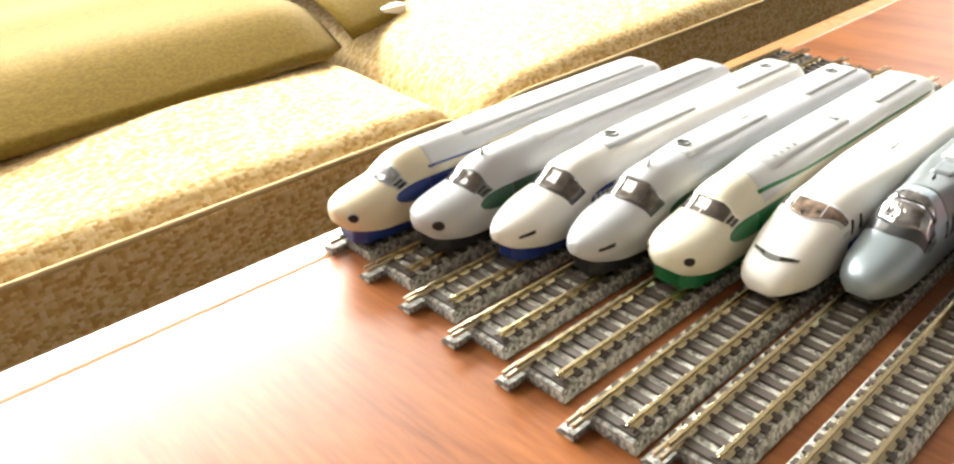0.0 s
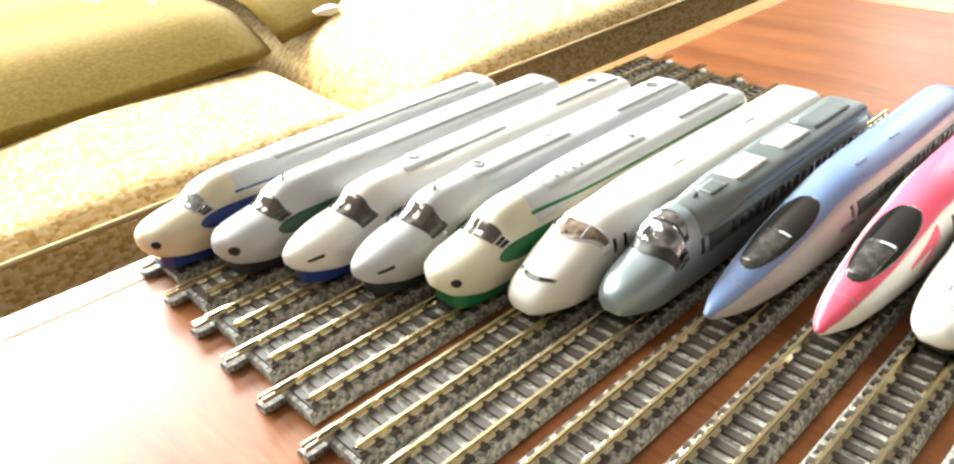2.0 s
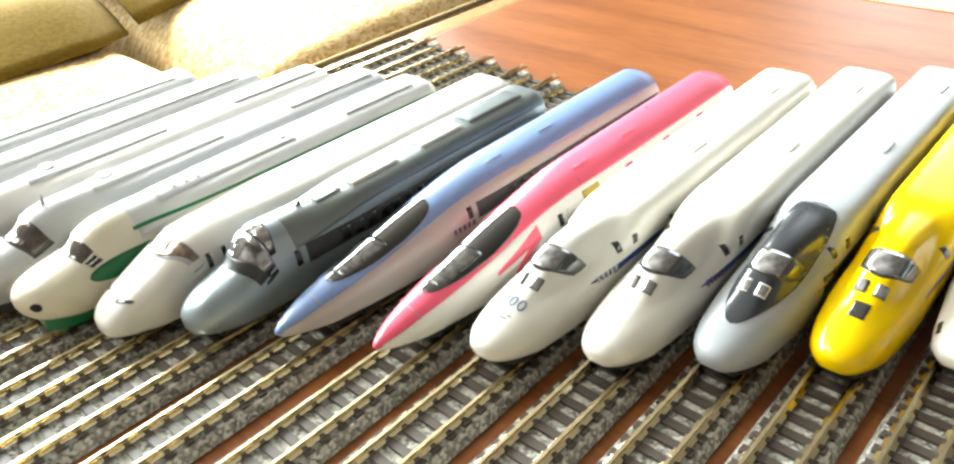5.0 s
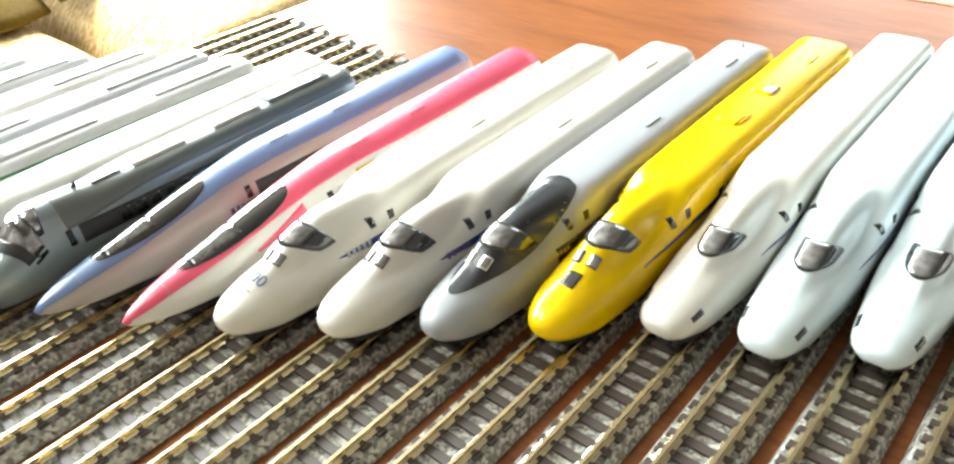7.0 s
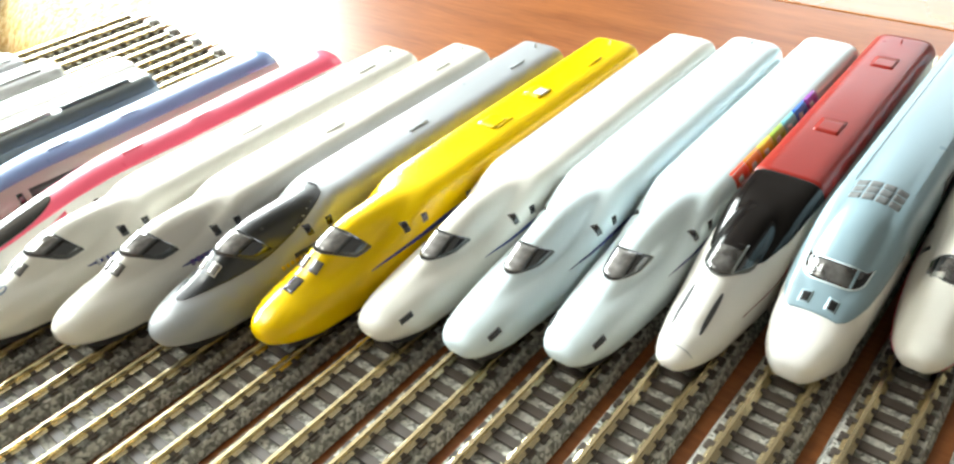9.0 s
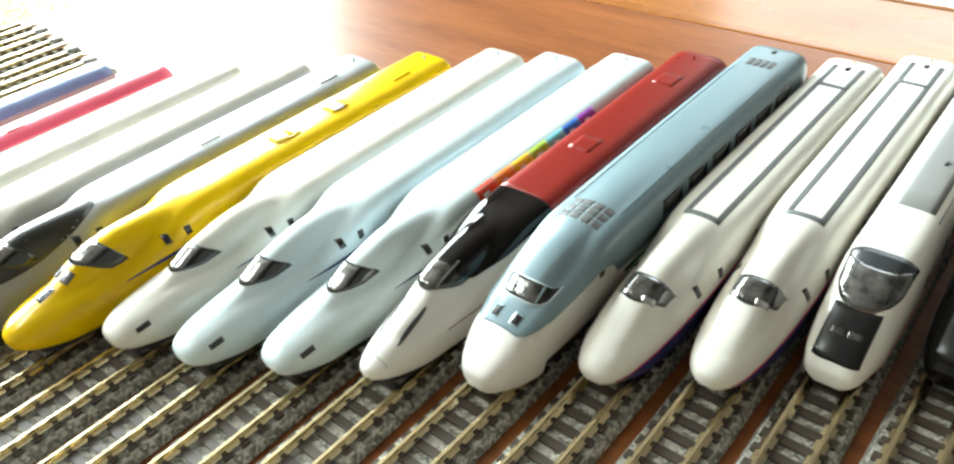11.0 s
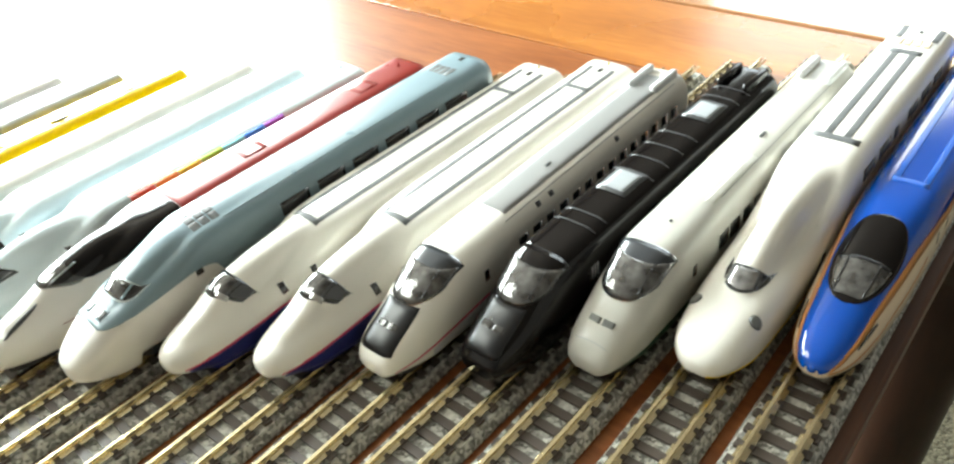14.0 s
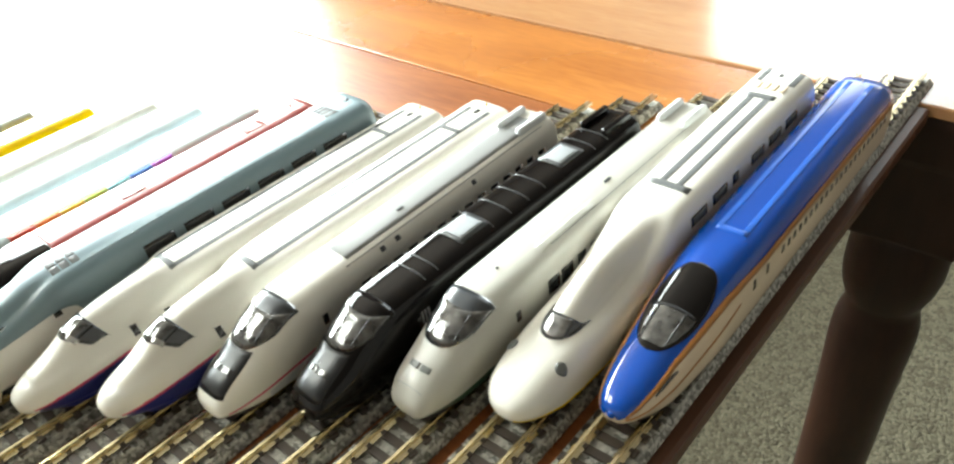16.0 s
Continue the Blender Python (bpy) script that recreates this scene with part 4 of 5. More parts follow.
S100 = Shell(163, [(0, 0.7, 10.4, 8.6), (1.5, 3.6, 12.2, 6.4), (6, 6.9, 14.4, 4.6), (15, 9.4, 17.2, 3.8), (25, 10.2, 19.0, 3.4), (36, 10.5, 22.6, 3.4), (44, 10.5, 23.8, 3.4), (163, 10.5, 24.2, 3.4)],
             cab=[(12, 6.6, 15.6), (22.5, 8.8, 19.0), (30, 9.2, 24.0), (40, 9.2, 25.0), (163, 8.8, 25.2)], n=2.5, mid=0.40)
S300 = Shell(163, [(0, 2.0, 6.4, 4.4), (1.0, 5.0, 8.6, 3.0), (4, 7.2, 11.2, 2.4), (10, 8.8, 14.2, 2.2), (19, 10.2, 18.4, 2.2), (29, 10.5, 22.6, 2.2), (40, 10.5, 23.2, 2.2), (163, 10.5, 23.4, 2.2)], n=2.8, mid=0.40)
S400 = Shell(144, [(0, 0.8, 8.4, 6.0), (1.5, 4.4, 11.0, 3.6), (6, 7.0, 13.6, 2.8), (15, 8.7, 16.2, 2.5), (20, 9.0, 18.2, 2.5), (31, 9.3, 23.6, 2.5), (144, 9.3, 24.4, 2.5)],
             cab=[(15, 6.2, 15.6), (18.5, 8.2, 18.8), (23, 8.8, 23.6), (28, 8.8, 25.0), (36, 8.7, 24.7), (60, 8.6, 23.8), (144, 8.6, 23.8)], n=2.3, mid=0.40)
S500 = Shell(169, [(0, 0.5, 7.2, 6.2), (2, 2.2, 9.0, 5.2), (10, 4.8, 11.6, 4.2), (28, 7.6, 15.2, 3.4), (52, 9.6, 20.0, 3), (80, 10.5, 23.2, 2.8), (169, 10.5, 23.4, 2.8)], n=2.1, flat=(60.0, 90.0, 2.5))
S700 = Shell(171, [(0, 0.8, 8.6, 7.0), (1.5, 4.4, 10.8, 5.0), (6, 7.2, 12.9, 3.8), (16, 9.2, 15.0, 3.0), (34, 10.5, 16.6, 2.6), (46, 10.5, 18.8, 2.6), (60, 10.5, 22.6, 2.6), (171, 10.5, 22.8, 2.6)],
             cab=[(6, 4.6, 12.4), (16, 6.4, 15.8), (26, 6.9, 20.6), (38, 7.4, 23.0), (58, 8.8, 23.4), (171, 9.2, 23.4)], n=2.25, mid=0.40)
SN700 = Shell(171, [(0, 1.4, 8.2, 6.6), (1.2, 4.8, 10.1, 4.8), (5, 7.0, 11.8, 3.6), (18, 8.9, 13.9, 2.8), (38, 10.5, 15.2, 2.6), (50, 10.5, 17.6, 2.6), (66, 10.5, 22.2, 2.6), (171, 10.5, 22.4, 2.6)],
              cab=[(3, 4.0, 11.0), (17, 5.0, 14.2), (23, 5.5, 16.4), (33, 5.9, 20.4), (48, 6.8, 22.4), (66, 8.8, 22.9), (171, 9.2, 22.9)], n=2.35, mid=0.40)
S800 = Shell(171, [(0, 0.8, 7.9, 6.6), (2, 3.8, 9.9, 4.8), (8, 6.1, 12.2, 3.4), (24, 8.7, 15.8, 2.6), (40, 10.4, 20.4, 2.6), (58, 10.5, 23, 2.6), (171, 10.5, 23, 2.6)],
             cab=[(10, 5.2, 13.6), (18, 6.4, 16.4), (28, 6.9, 20.6), (44, 7.8, 23.2), (62, 8.8, 23.4), (171, 9.2, 23.4)], n=2.25, mid=0.40)
SE1 = Shell(163, [(0, 1.6, 7.6, 4.6), (1.5, 5.0, 10.0, 2.6), (6, 7.6, 13.2, 1.6), (11, 9.0, 16.4, 1.4), (15.5, 9.6, 17.8, 1.6), (17, 9.8, 18.4, 4.6), (32, 10.5, 23.4, 5.0), (46, 10.5, 26.8, 5.0), (163, 10.5, 28, 5.0)],
            cab=[(9, 6.0, 15.4), (17, 7.4, 18.8), (24, 8.0, 23.4), (38, 8.6, 27.4), (50, 9.4, 28.4), (163, 9.6, 28.4)], n=3.4, flat=(20.0, 44.0, 5.0))
SE2 = Shell(161, [(0, 0.8, 8.4, 6.6), (1.5, 4.2, 10.6, 4.8), (7, 7.0, 13.0, 3.6), (20, 9.3, 15.8, 2.8), (30, 10.2, 17.4, 2.6), (42, 10.5, 20.2, 2.6), (54, 10.5, 22.6, 2.6), (161, 10.5, 22.8, 2.6)],
            cab=[(6, 5.0, 12.8), (14, 6.6, 16.4), (23, 6.9, 20.8), (38, 7.8, 22.8), (54, 9.0, 23.4), (161, 9.2, 23.4)], n=2.25, mid=0.40)
SE3 = Shell(144, [(0, 2.6, 6.6, 4.4), (1.0, 5.4, 9.0, 2.8), (4, 7.0, 11.8, 2.4), (11, 8.4, 15.4, 2.4), (20, 9.0, 20.8, 2.4), (30, 9.3, 24.0, 2.4), (144, 9.3, 24.4, 2.4)], n=2.6, mid=0.40, flat=(18.0, 36.0, 3.6))
SE4 = Shell(161, [(0, 1.0, 8.6, 6.6), (1.6, 5.2, 11.1, 4.6), (7, 8.2, 14.0, 3.4), (22, 10.0, 16.4, 2.6), (40, 10.6, 18.0, 2.6), (58, 10.6, 22.4, 2.6), (72, 10.6, 27.6, 2.6), (161, 10.6, 28, 2.6)],
            cab=[(12, 3.8, 14.0), (19, 5.2, 16.4), (27, 5.4, 20.6), (46, 6.0, 26.2), (72, 9.4, 28.2), (161, 9.6, 28.3)], n=2.9, flat=(40.0, 74.0, 4.6))
SE7 = Shell(162.5, [(0, 0.9, 7.4, 5.6), (2, 4.4, 9.8, 4.0), (9, 7.4, 12.6, 3.0), (25, 9.6, 17.4, 2.6), (42, 10.5, 21.8, 2.6), (54, 10.5, 22.9, 2.6), (162.5, 10.5, 23.1, 2.6)], n=2.2, mid=0.40, flat=(36.0, 64.0, 3.4))

# -- early cars with a rounded nose --
def early(k, label, body, panel, under, trim, long_nose=False, ant=True, ivory_cab=False):
    sh = S100 if long_nose else S0
    car = train(k, sh, label, body, under, 4.5, 0.2)
    if long_nose:
        shield(car, sh, 20.8, 27.0, 8.8, 3.6, 3.2, frame_mat=DGREY, glass=DUSKGLASS, grow=0.5)
        for v in (-0.62, 0.62):
            pillar(car, sh, 20.9, 27.1, v, 8.8, 3.6, 3.2, DGREY, 0.02)
        for sx in (-1, 1):
            part("headlight", sh.strip(4.5, 9.5, line((4.5, 9.0), (9.5, 9.7)), line((4.5, 9.9), (9.5, 10.9)), "z", sx, 8, 4, 0.1), BLACK, car)
    else:
        shield(car, sh, 16.9, 21.4, 7.0, 1.6, 1.4, frame_mat=trim, grow=0.5, glass=SHEENGLASS if k == 1 else DUSKGLASS)
        pillar(car, sh, 17.0, 21.5, 0.0, 7.0, 1.6, 1.4, trim, 0.025)
        for sx in (-1, 1):
            part("quarter_window_frame", patch(sh, 15.8, 20.6, 9.4, 4.4, 4.2, off=0.06, side=tuple(sorted((sx * 0.76, sx * 0.985)))), trim, car)
            for a, b in ((0.785, 0.865), (0.885, 0.965)):
                part("quarter_window", patch(sh, 16.4, 20.0, 9.4, 4.4, 4.2, off=0.15, side=tuple(sorted((sx * a, sx * b))), nv=5), GLASS, car)
            side_spot(car, sh, 3.6, 10.6, 1.55, sx, trim, "headlight_rim", 0.12)
            side_spot(car, sh, 3.6, 10.6, 1.25, sx, BLACK, "headlight", 0.25)
    # window band with a rounded front end
    y0 = 32.0 if long_nose else 18.5
    band(car, sh, y0, y0 + 14, oval(y0, y0 + 28, 3.4, 0.5, 13.0, -1), oval(y0, y0 + 28, 3.4, 0.5, 13.0, 1), panel, "window_band", ny=20)
    band(car, sh, y0 + 14, 156, 9.6, 16.4, panel, "window_band")
    windows(car, sh, 52, 148, 20, 11.4, 15.0, 2.9, material=SIDEGLASS)
    if ant:
        fin(car, sh, 27.5 if not long_nose else 33.0, 3.4, 1.6, ROOFGREY)
    return car, sh


car, sh = early(1, "ivory and blue model bullet train with a round nose", IVORY, BLUE, BLUE, LGREY, ant=False)
crown(car, sh, 34, 156, 0.24, ROOFWHITE)
roof(car, sh, 52, 150, -5.6, 5.6, ROOFWHITE, "roof_duct", 0.4)
band(car, sh, 33, 60, 19.0, 19.7, BLUE, "side_stripe")
car, sh = early(2, "light grey model bullet train with a dark skirt and small antenna", LGREY, DGREEN, UNDER, DGREY)
roof(car, sh, 50, 150, -5.6, 5.6, ROOFWHITE, "roof_duct", 0.4)
car, sh = early(3, "white model train with long pointed nose and blue skirt", WHITE, BLUE, BLUE, LGREY, True, False)
for k in range(5):
    band(car, sh, 33.5 + 2.2 * k, 34.9 + 2.2 * k, 11.5, 14.6, LGREY, "livery_mark", off=0.1, ny=3)
roof(car, sh, 47, 95, -4.6, 4.6, ROOFWHITE, "roof_duct", 0.4)
roof(car, sh, 122, 160, -4.8, 4.8, ROOFWHITE, "roof_box", 0.55)
ring_mark(car, sh, 55, -1.6, 2.6, GUNMETAL)
ring_mark(car, sh, 151, -1.6, 2.5, GUNMETAL)
car, sh = early(4, "light grey model train with long pointed nose and dark skirt", LGREY, DGREEN, UNDER, DGREY, True)
roof(car, sh, 48, 94, -4.6, 4.6, ROOFWHITE, "roof_duct", 0.4)
roof(car, sh, 122, 160, -4.8, 4.8, ROOFWHITE, "roof_box", 0.55)
roof(car, sh, 84, 90, -2.6, 0.6, WHITE, "roof_hatch", 0.7, 4)
ring_mark(car, sh, 54, -1.6, 2.6, GUNMETAL)
ring_mark(car, sh, 151, -1.6, 2.5, GUNMETAL)
car, sh = early(5, "cream and green model bullet train with a green skirt", CREAM, GREEN, GREEN, CREAM, ant=False)
crown(car, sh, 36, 156, 0.255, ROOFWHITE)
roof(car, sh, 46, 96, -5.4, 5.4, ROOFWHITE, "roof_duct", 0.4)
roof(car, sh, 118, 150, -5.2, 5.2, ROOFWHITE, "roof_box", 0.5)
band(car, sh, 35, 156, 20.4, 21.3, GREEN, "side_stripe", off=0.12)
for i in range(4):
    roof(car, sh, 52 + 4 * i, 53 + 4 * i, -3.0, 3.0, LGREY, "roof_louvre", 0.6, 3)
roof(car, sh, 92, 94, -1.6, 2.4, MGREY, "roof_vent", 0.7, 3)
spot(car, sh, 138, 0.0, 2.0, WHITE, "roof_fan", 0.7)

# -- wedge-nosed white car --
car = train(6, S300, "white model train with a wedge nose and slot lamps", WHITE)
sh = S300
shield(car, sh, 20.4, 26.2, 9.7, 6.2, 2.4, frame_mat=LGREY, glass=BROWNGLASS)
for v in (-0.45, 0.45):
    pillar(car, sh, 20.5, 26.2, v, 9.7, 6.2, 2.4, LGREY, 0.015)
part("lamp_slot", patch(sh, 5.0, 6.7, 6.6, 3.2, 2.4, off=0.15), GUNMETAL, car)
for sx in (-1, 1):
    part("headlight", patch(sh, 5.3, 6.4, 6.6, 3.2, 2.4, off=0.25, side=tuple(sorted((sx * 0.35, sx * 0.9)))), DARKGLASS, car)
band(car, sh, 30, 162, 8.0, 10.6, BLUE, "side_stripe")
windows(car, sh, 58, 150, 22, 13.0, 17.0, 2.6, material=SIDEGLASS)
windows(car, sh, 31, 36, 2, 13.0, 17.4, 1.5, material=SIDEGLASS, name="door_window")
for y in (72, 118):
    roof(car, sh, y, y + 7, 1.0, 1.7, LGREY, "roof_vent", 0.3, 3)

# -- silver grey car with a domed windscreen --
sh = S400
car = train(7, sh, "silver-grey model train with a domed windscreen", SILVER)
crown(car, sh, 33, 143.5, 0.26, DSILVER)
shield(car, sh, 15.6, 18.2, 8.6, 4.2, 4.2, glass=DGREY, name="screen_base")
shield(car, sh, 18.2, 23.6, 8.4, 4.0, 2.0, frame_mat=BLACK, glass=DOMECHROME, grow=0.4)
shield(car, sh, 24.4, 28.6, 7.0, 1.4, -1.6, frame_mat=BLACK, glass=DOMECHROME, grow=0.3, name="upper_window")
band(car, sh, 36, 143, 11.2, 17.2, DGREY, "window_band")
windows(car, sh, 50, 136, 18, 12.2, 16.2, 3.0, material=SIDEGLASS)
windows(car, sh, 33, 33, 1, 12.0, 17.0, 2.0, material=SIDEGLASS, name="door_window")
for y in (59, 88):
    roof(car, sh, y, y + 18, -4.2, 4.2, WHITE, "roof_skylight", 0.7, 8)
roof(car, sh, 46, 55, -2.6, 3.0, DSILVER, "roof_vent", 0.5, 4)
roof(car, sh, 110, 136, -4.4, 4.4, DSILVER, "roof_box", 0.8, 8)
fin(car, sh, 40, 1.8, 2.4, BLACK)

# -- needle-nosed cars with a long canopy --
for k, top, label in ((8, SKYBLUE, "slate-blue and grey model train with a needle nose and canopy"), (9, PINK, "pink and white model train with a needle nose and canopy")):
    sh = S500
    body = WARMGREY if k == 8 else WHITE
    car = train(k, sh, label, body, tip=14)
    crown(car, sh, 0.1, 168.5, line((0.1, 0.4), (1.5, 0.26), (12, 0.215), (30, 0.20), (60, 0.165), (100, 0.19), (169, 0.19)), top, off=0.12)
    nose_tip(car, 7.07, 1.0, top)
    lo, hi = oval(18, 56, 0.165, 0.42, 0.5, -1), oval(18, 56, 0.165, 0.42, 0.5, 1)
    part("canopy", sh.strip(18, 56, lo, hi, "a", 1, 44, 22, 0.3), DARKGLASS, car)
    part("windshield", sh.strip(21, 37, lambda y: 0.5 - 0.105, lambda y: 0.5 + 0.105, "a", 1, 10, 14, 0.42), CLEARDARK, car)
    part("nose_seam", sh.strip(12.0, 12.25, 0.27, 0.73, "a", 1, 1, 20, 0.17), MGREY, car)
    band(car, sh, 68, 168, 12.2, 17.2, DGREY if k == 8 else WHITE, "window_band")
    windows(car, sh, 84, 162, 18, 13.0, 16.4, 2.6, material=SIDEGLASS)
    windows(car, sh, 65, 65, 1, 13.4, 17.0, 2.0, material=SIDEGLASS, name="door_window")
    for y in (80, 106):
        roof(car, sh, y, y + 7, 2.2, 2.9, top, "roof_vent", 0.45, 3)
    if k == 8:
        band(car, sh, 92, 168, 9.6, 10.4, SKYBLUE, "side_stripe")
        for i in range(5):
            part("livery_mark", sh.strip(57.5 + 1.9 * i, 58.7 + 1.9 * i, 10.8, 12.6, "z", 1, 2, 2, 0.1), VIOLET, car)
    else:
        for s in (-1, 1):
            part("livery_arrow", sh.strip(38, 56, line((38, 10.6), (56, 14.0)), line((38, 11.6), (56, 17.4)), "z", s, 20, 3, 0.08), PINK, car)
            part("livery_arrow", sh.strip(45, 56, line((45, 6.6), (56, 14.0)), line((45, 8.8), (56, 17.4)), "z", s, 12, 3, 0.11), PINK, car)
            part("livery_patch", sh.strip(76, 84, line((76, 16.4), (84, 17.6)), 19.2, "z", s, 6, 3, 0.1), GOLD, car)
            for i in range(6):
                part("livery_patch", sh.strip(98 + 11 * i, 102 + 11 * i, 15.2, 18.6 - (i % 2), "z", s, 4, 3, 0.1), PINK if i % 2 else MAGENTA, car)


# -- duck-nosed family --
def duck(k, label, body, glass=None, dark=False, tip=6.0):
    sh = S700
    car = train(k, sh, label, body, tip=tip)
    if dark:
        part("dark_panel", sh.strip(9, 58, oval(9, 58, 0.155, 0.55, 0.5, -1), oval(9, 58, 0.155, 0.55, 0.5, 1), "a", 1, 50, 20, 0.14), SLATE, car)
    screen(car, sh, 23.6, 31.4, 6.3, 36.0, DGREY, glass or SIDEGLASS, CLEARGREY, 0.62, lift=0.1 if dark else 0.0)
    for sx in (-1, 1):
        sd = tuple(sorted((sx * 0.2, sx * 0.78)))
        part("headlight_rim", patch(sh, 18.4, 21.6, 4.6, 0.8, 0.8, off=0.18, side=sd, nv=6), DGREY if not dark else WHITE, car)
        sd = tuple(sorted((sx * 0.26, sx * 0.72)))
        part("headlight", patch(sh, 18.7, 21.3, 4.6, 0.8, 0.8, off=0.28, side=sd, nv=6), CLEARGREY, car)
    windows(car, sh, 47, 53.5, 2, 15.4, 18.0, 2.0, material=SIDEGLASS, name="door_window")
    windows(car, sh, 72, 160, 20, 12.4, 15.6, 2.5, material=SIDEGLASS)
    for y in (95, 147):
        roof(car, sh, y, y + 8, 3.0, 3.8, body, "roof_vent", 0.4, 3)
    fin(car, sh, 166, 1.8, 1.2, LGREY, "roof_pin")
    return car, sh


for k in (10, 11):
    car, sh = duck(k, "white model train with a duck-bill nose" + (" and printed number" if k == 10 else " and blue side stripe"), PEARL)
    band(car, sh, 34, 170, line((34, 12.4), (44, 11.0), (170, 10.6)), line((34, 12.6), (44, 13.0), (170, 12.8)), BLUE, "side_stripe")
    for i in range(5):
        part("livery_mark", sh.strip(36.5 + 1.8 * i, 37.6 + 1.8 * i, 11.4, 13.0, "z", 1, 2, 2, 0.1), VIOLET if k == 11 else LGREY, car)
    if k == 10:
        for ch, dx in zip("700", (-2.2, 0.3, 2.8)):
            cu = bpy.data.curves.new("printed_digit", "FONT")
            cu.body, cu.size, cu.align_x, cu.align_y, cu.extrude = ch, 0.0045, "CENTER", "CENTER", 0.00012
            tmp = new("printed_digit", cu)
            me = bpy.data.meshes.new_from_object(tmp.evaluated_get(bpy.context.evaluated_depsgraph_get()))
            bpy.data.objects.remove(tmp)
            me.materials.append(INK)
            for v in me.vertices:
                px, py = dx + v.co.x / MM, 13.4 + v.co.y / MM
                a = sh.a_top(py, px)
                v.co = sh.at(py, a) + sh.normal(py, a) * (0.00026 + v.co.z * 0.5)
            ob = new("printed_digit", me)
            ob.parent = car
        for i in range(3):
            part("printed_bar", sh.strip(9.4 - 1.2 * i, 9.9 - 1.2 * i, -2.4 + 0.5 * i, 2.4 - 0.5 * i, "x", 1, 1, 8, 0.08), INK2, car)
car, sh = duck(12, "light grey model train with a dark slate cab panel", PALEGREY, dark=True)
band(car, sh, 40, 170, 8.0, 13.0, SLATE, "window_band")
for i in range(7):
    part("livery_mark", sh.strip(35.0 + 1.5 * i, 36.0 + 1.5 * i, 10.6, 11.8, "z", 1, 2, 2, 0.1), GOLD, car)
car, sh = duck(13, "bright yellow model inspection train with a blue stripe", YELLOW)
part("nose_camera_window", sh.strip(11.4, 16.2, -1.9, 1.9, "x", 1, 6, 6, 0.15), GLASS, car)
band(car, sh, 32, 170, line((32, 11.6), (60, 11.4), (170, 11.0)), line((32, 11.8), (60, 13.4), (170, 13.0)), NAVY, "side_stripe")
for y in (94, 118):
    roof(car, sh, y, y + 7, -3.2, 3.2, YELLOW, "roof_box", 0.45, 4)
roof(car, sh, 119.5, 123.5, -0.2, 3.2, WHITE, "roof_lamp", 0.7, 3)


# -- wing-nosed family --
def wing(k, label, body, stripe):
    sh = SN700
    car = train(k, sh, label, body, tip=5.0)
    screen(car, sh, 22.4, 30.6, 4.7, 35.5, DGREY, SIDEGLASS, CLEARGREY, 0.55)
    for sx in (-1, 1):
        part("headlight_rim", sh.strip(5.6, 9.6, line((5.6, 9.0), (9.6, 9.6)), line((5.6, 10.2), (9.6, 10.9)), "z", sx, 6, 4, 0.08), DGREY, car)
        part("headlight", sh.strip(5.9, 9.3, line((5.9, 9.3), (9.3, 9.8)), line((5.9, 10.0), (9.3, 10.7)), "z", sx, 6, 4, 0.16), SIDEGLASS, car)
    windows(car, sh, 50, 56.5, 2, 14.6, 17.0, 1.9, material=SIDEGLASS, name="door_window")
    windows(car, sh, 74, 162, 22, 12.6, 15.2, 2.1, material=SIDEGLASS)
    band(car, sh, 36, 170, line((36, 11.6), (56, 11.2), (170, 11.0)), line((36, 11.7), (56, 12.6), (170, 12.4)), stripe, "side_stripe")
    fin(car, sh, 166, 1.8, 1.2, LGREY, "roof_pin")
    roof(car, sh, 60, 160, -8.8, -8.5, body, "roof_edge", 0.25, 20)
    return car, sh


wing(14, "pearl white model train with a long winged nose", PEARL, BLUE)
wing(15, "pale blue-white model train with a winged nose and indigo stripe", PALE, NAVY)
car, sh = wing(16, "pale blue-white model train with a rainbow side stripe", PALE, NAVY)
RAINBOW = ((0.75, 0.06, 0.02), (0.80, 0.22, 0.02), (0.78, 0.50, 0.02), (0.35, 0.50, 0.04), (0.20, 0.55, 0.62), (0.03, 0.16, 0.60), (0.30, 0.05, 0.42))
for i, c in enumerate(RAINBOW):
    m = paint("rainbow_paint", c)
    part("rainbow_stripe", sh.strip(72 + 8.6 * i, 80.5 + 8.6 * i, 18.4, 22.2, "z", 1, 6, 4, 0.09), m, car)
    part("livery_mark", sh.strip(74 + 8.6 * i, 76.5 + 8.6 * i, 19.2, 20.6, "z", 1, 3, 3, 0.14), WHITE, car)

# -- white, black and red car --
sh = S800
car = train(17, sh, "white model train with a black cab and red roof", WHITE, tip=6)
crown(car, sh, 31.0, 65, line((31.0, 0.10), (35, 0.16), (46, 0.22), (65, 0.27)), BLACKGLOSS, "cab_paint", 0.42, 140, 70)
crown(car, sh, 65.3, 170.5, 0.27, RED, "roof_paint", 0.3, 60, 40)
screen(car, sh, 23.0, 33.0, 6.0, 38.0, GUNMETAL, DARKGLASS, CLEARDARK, 0.5, lift=0.18)
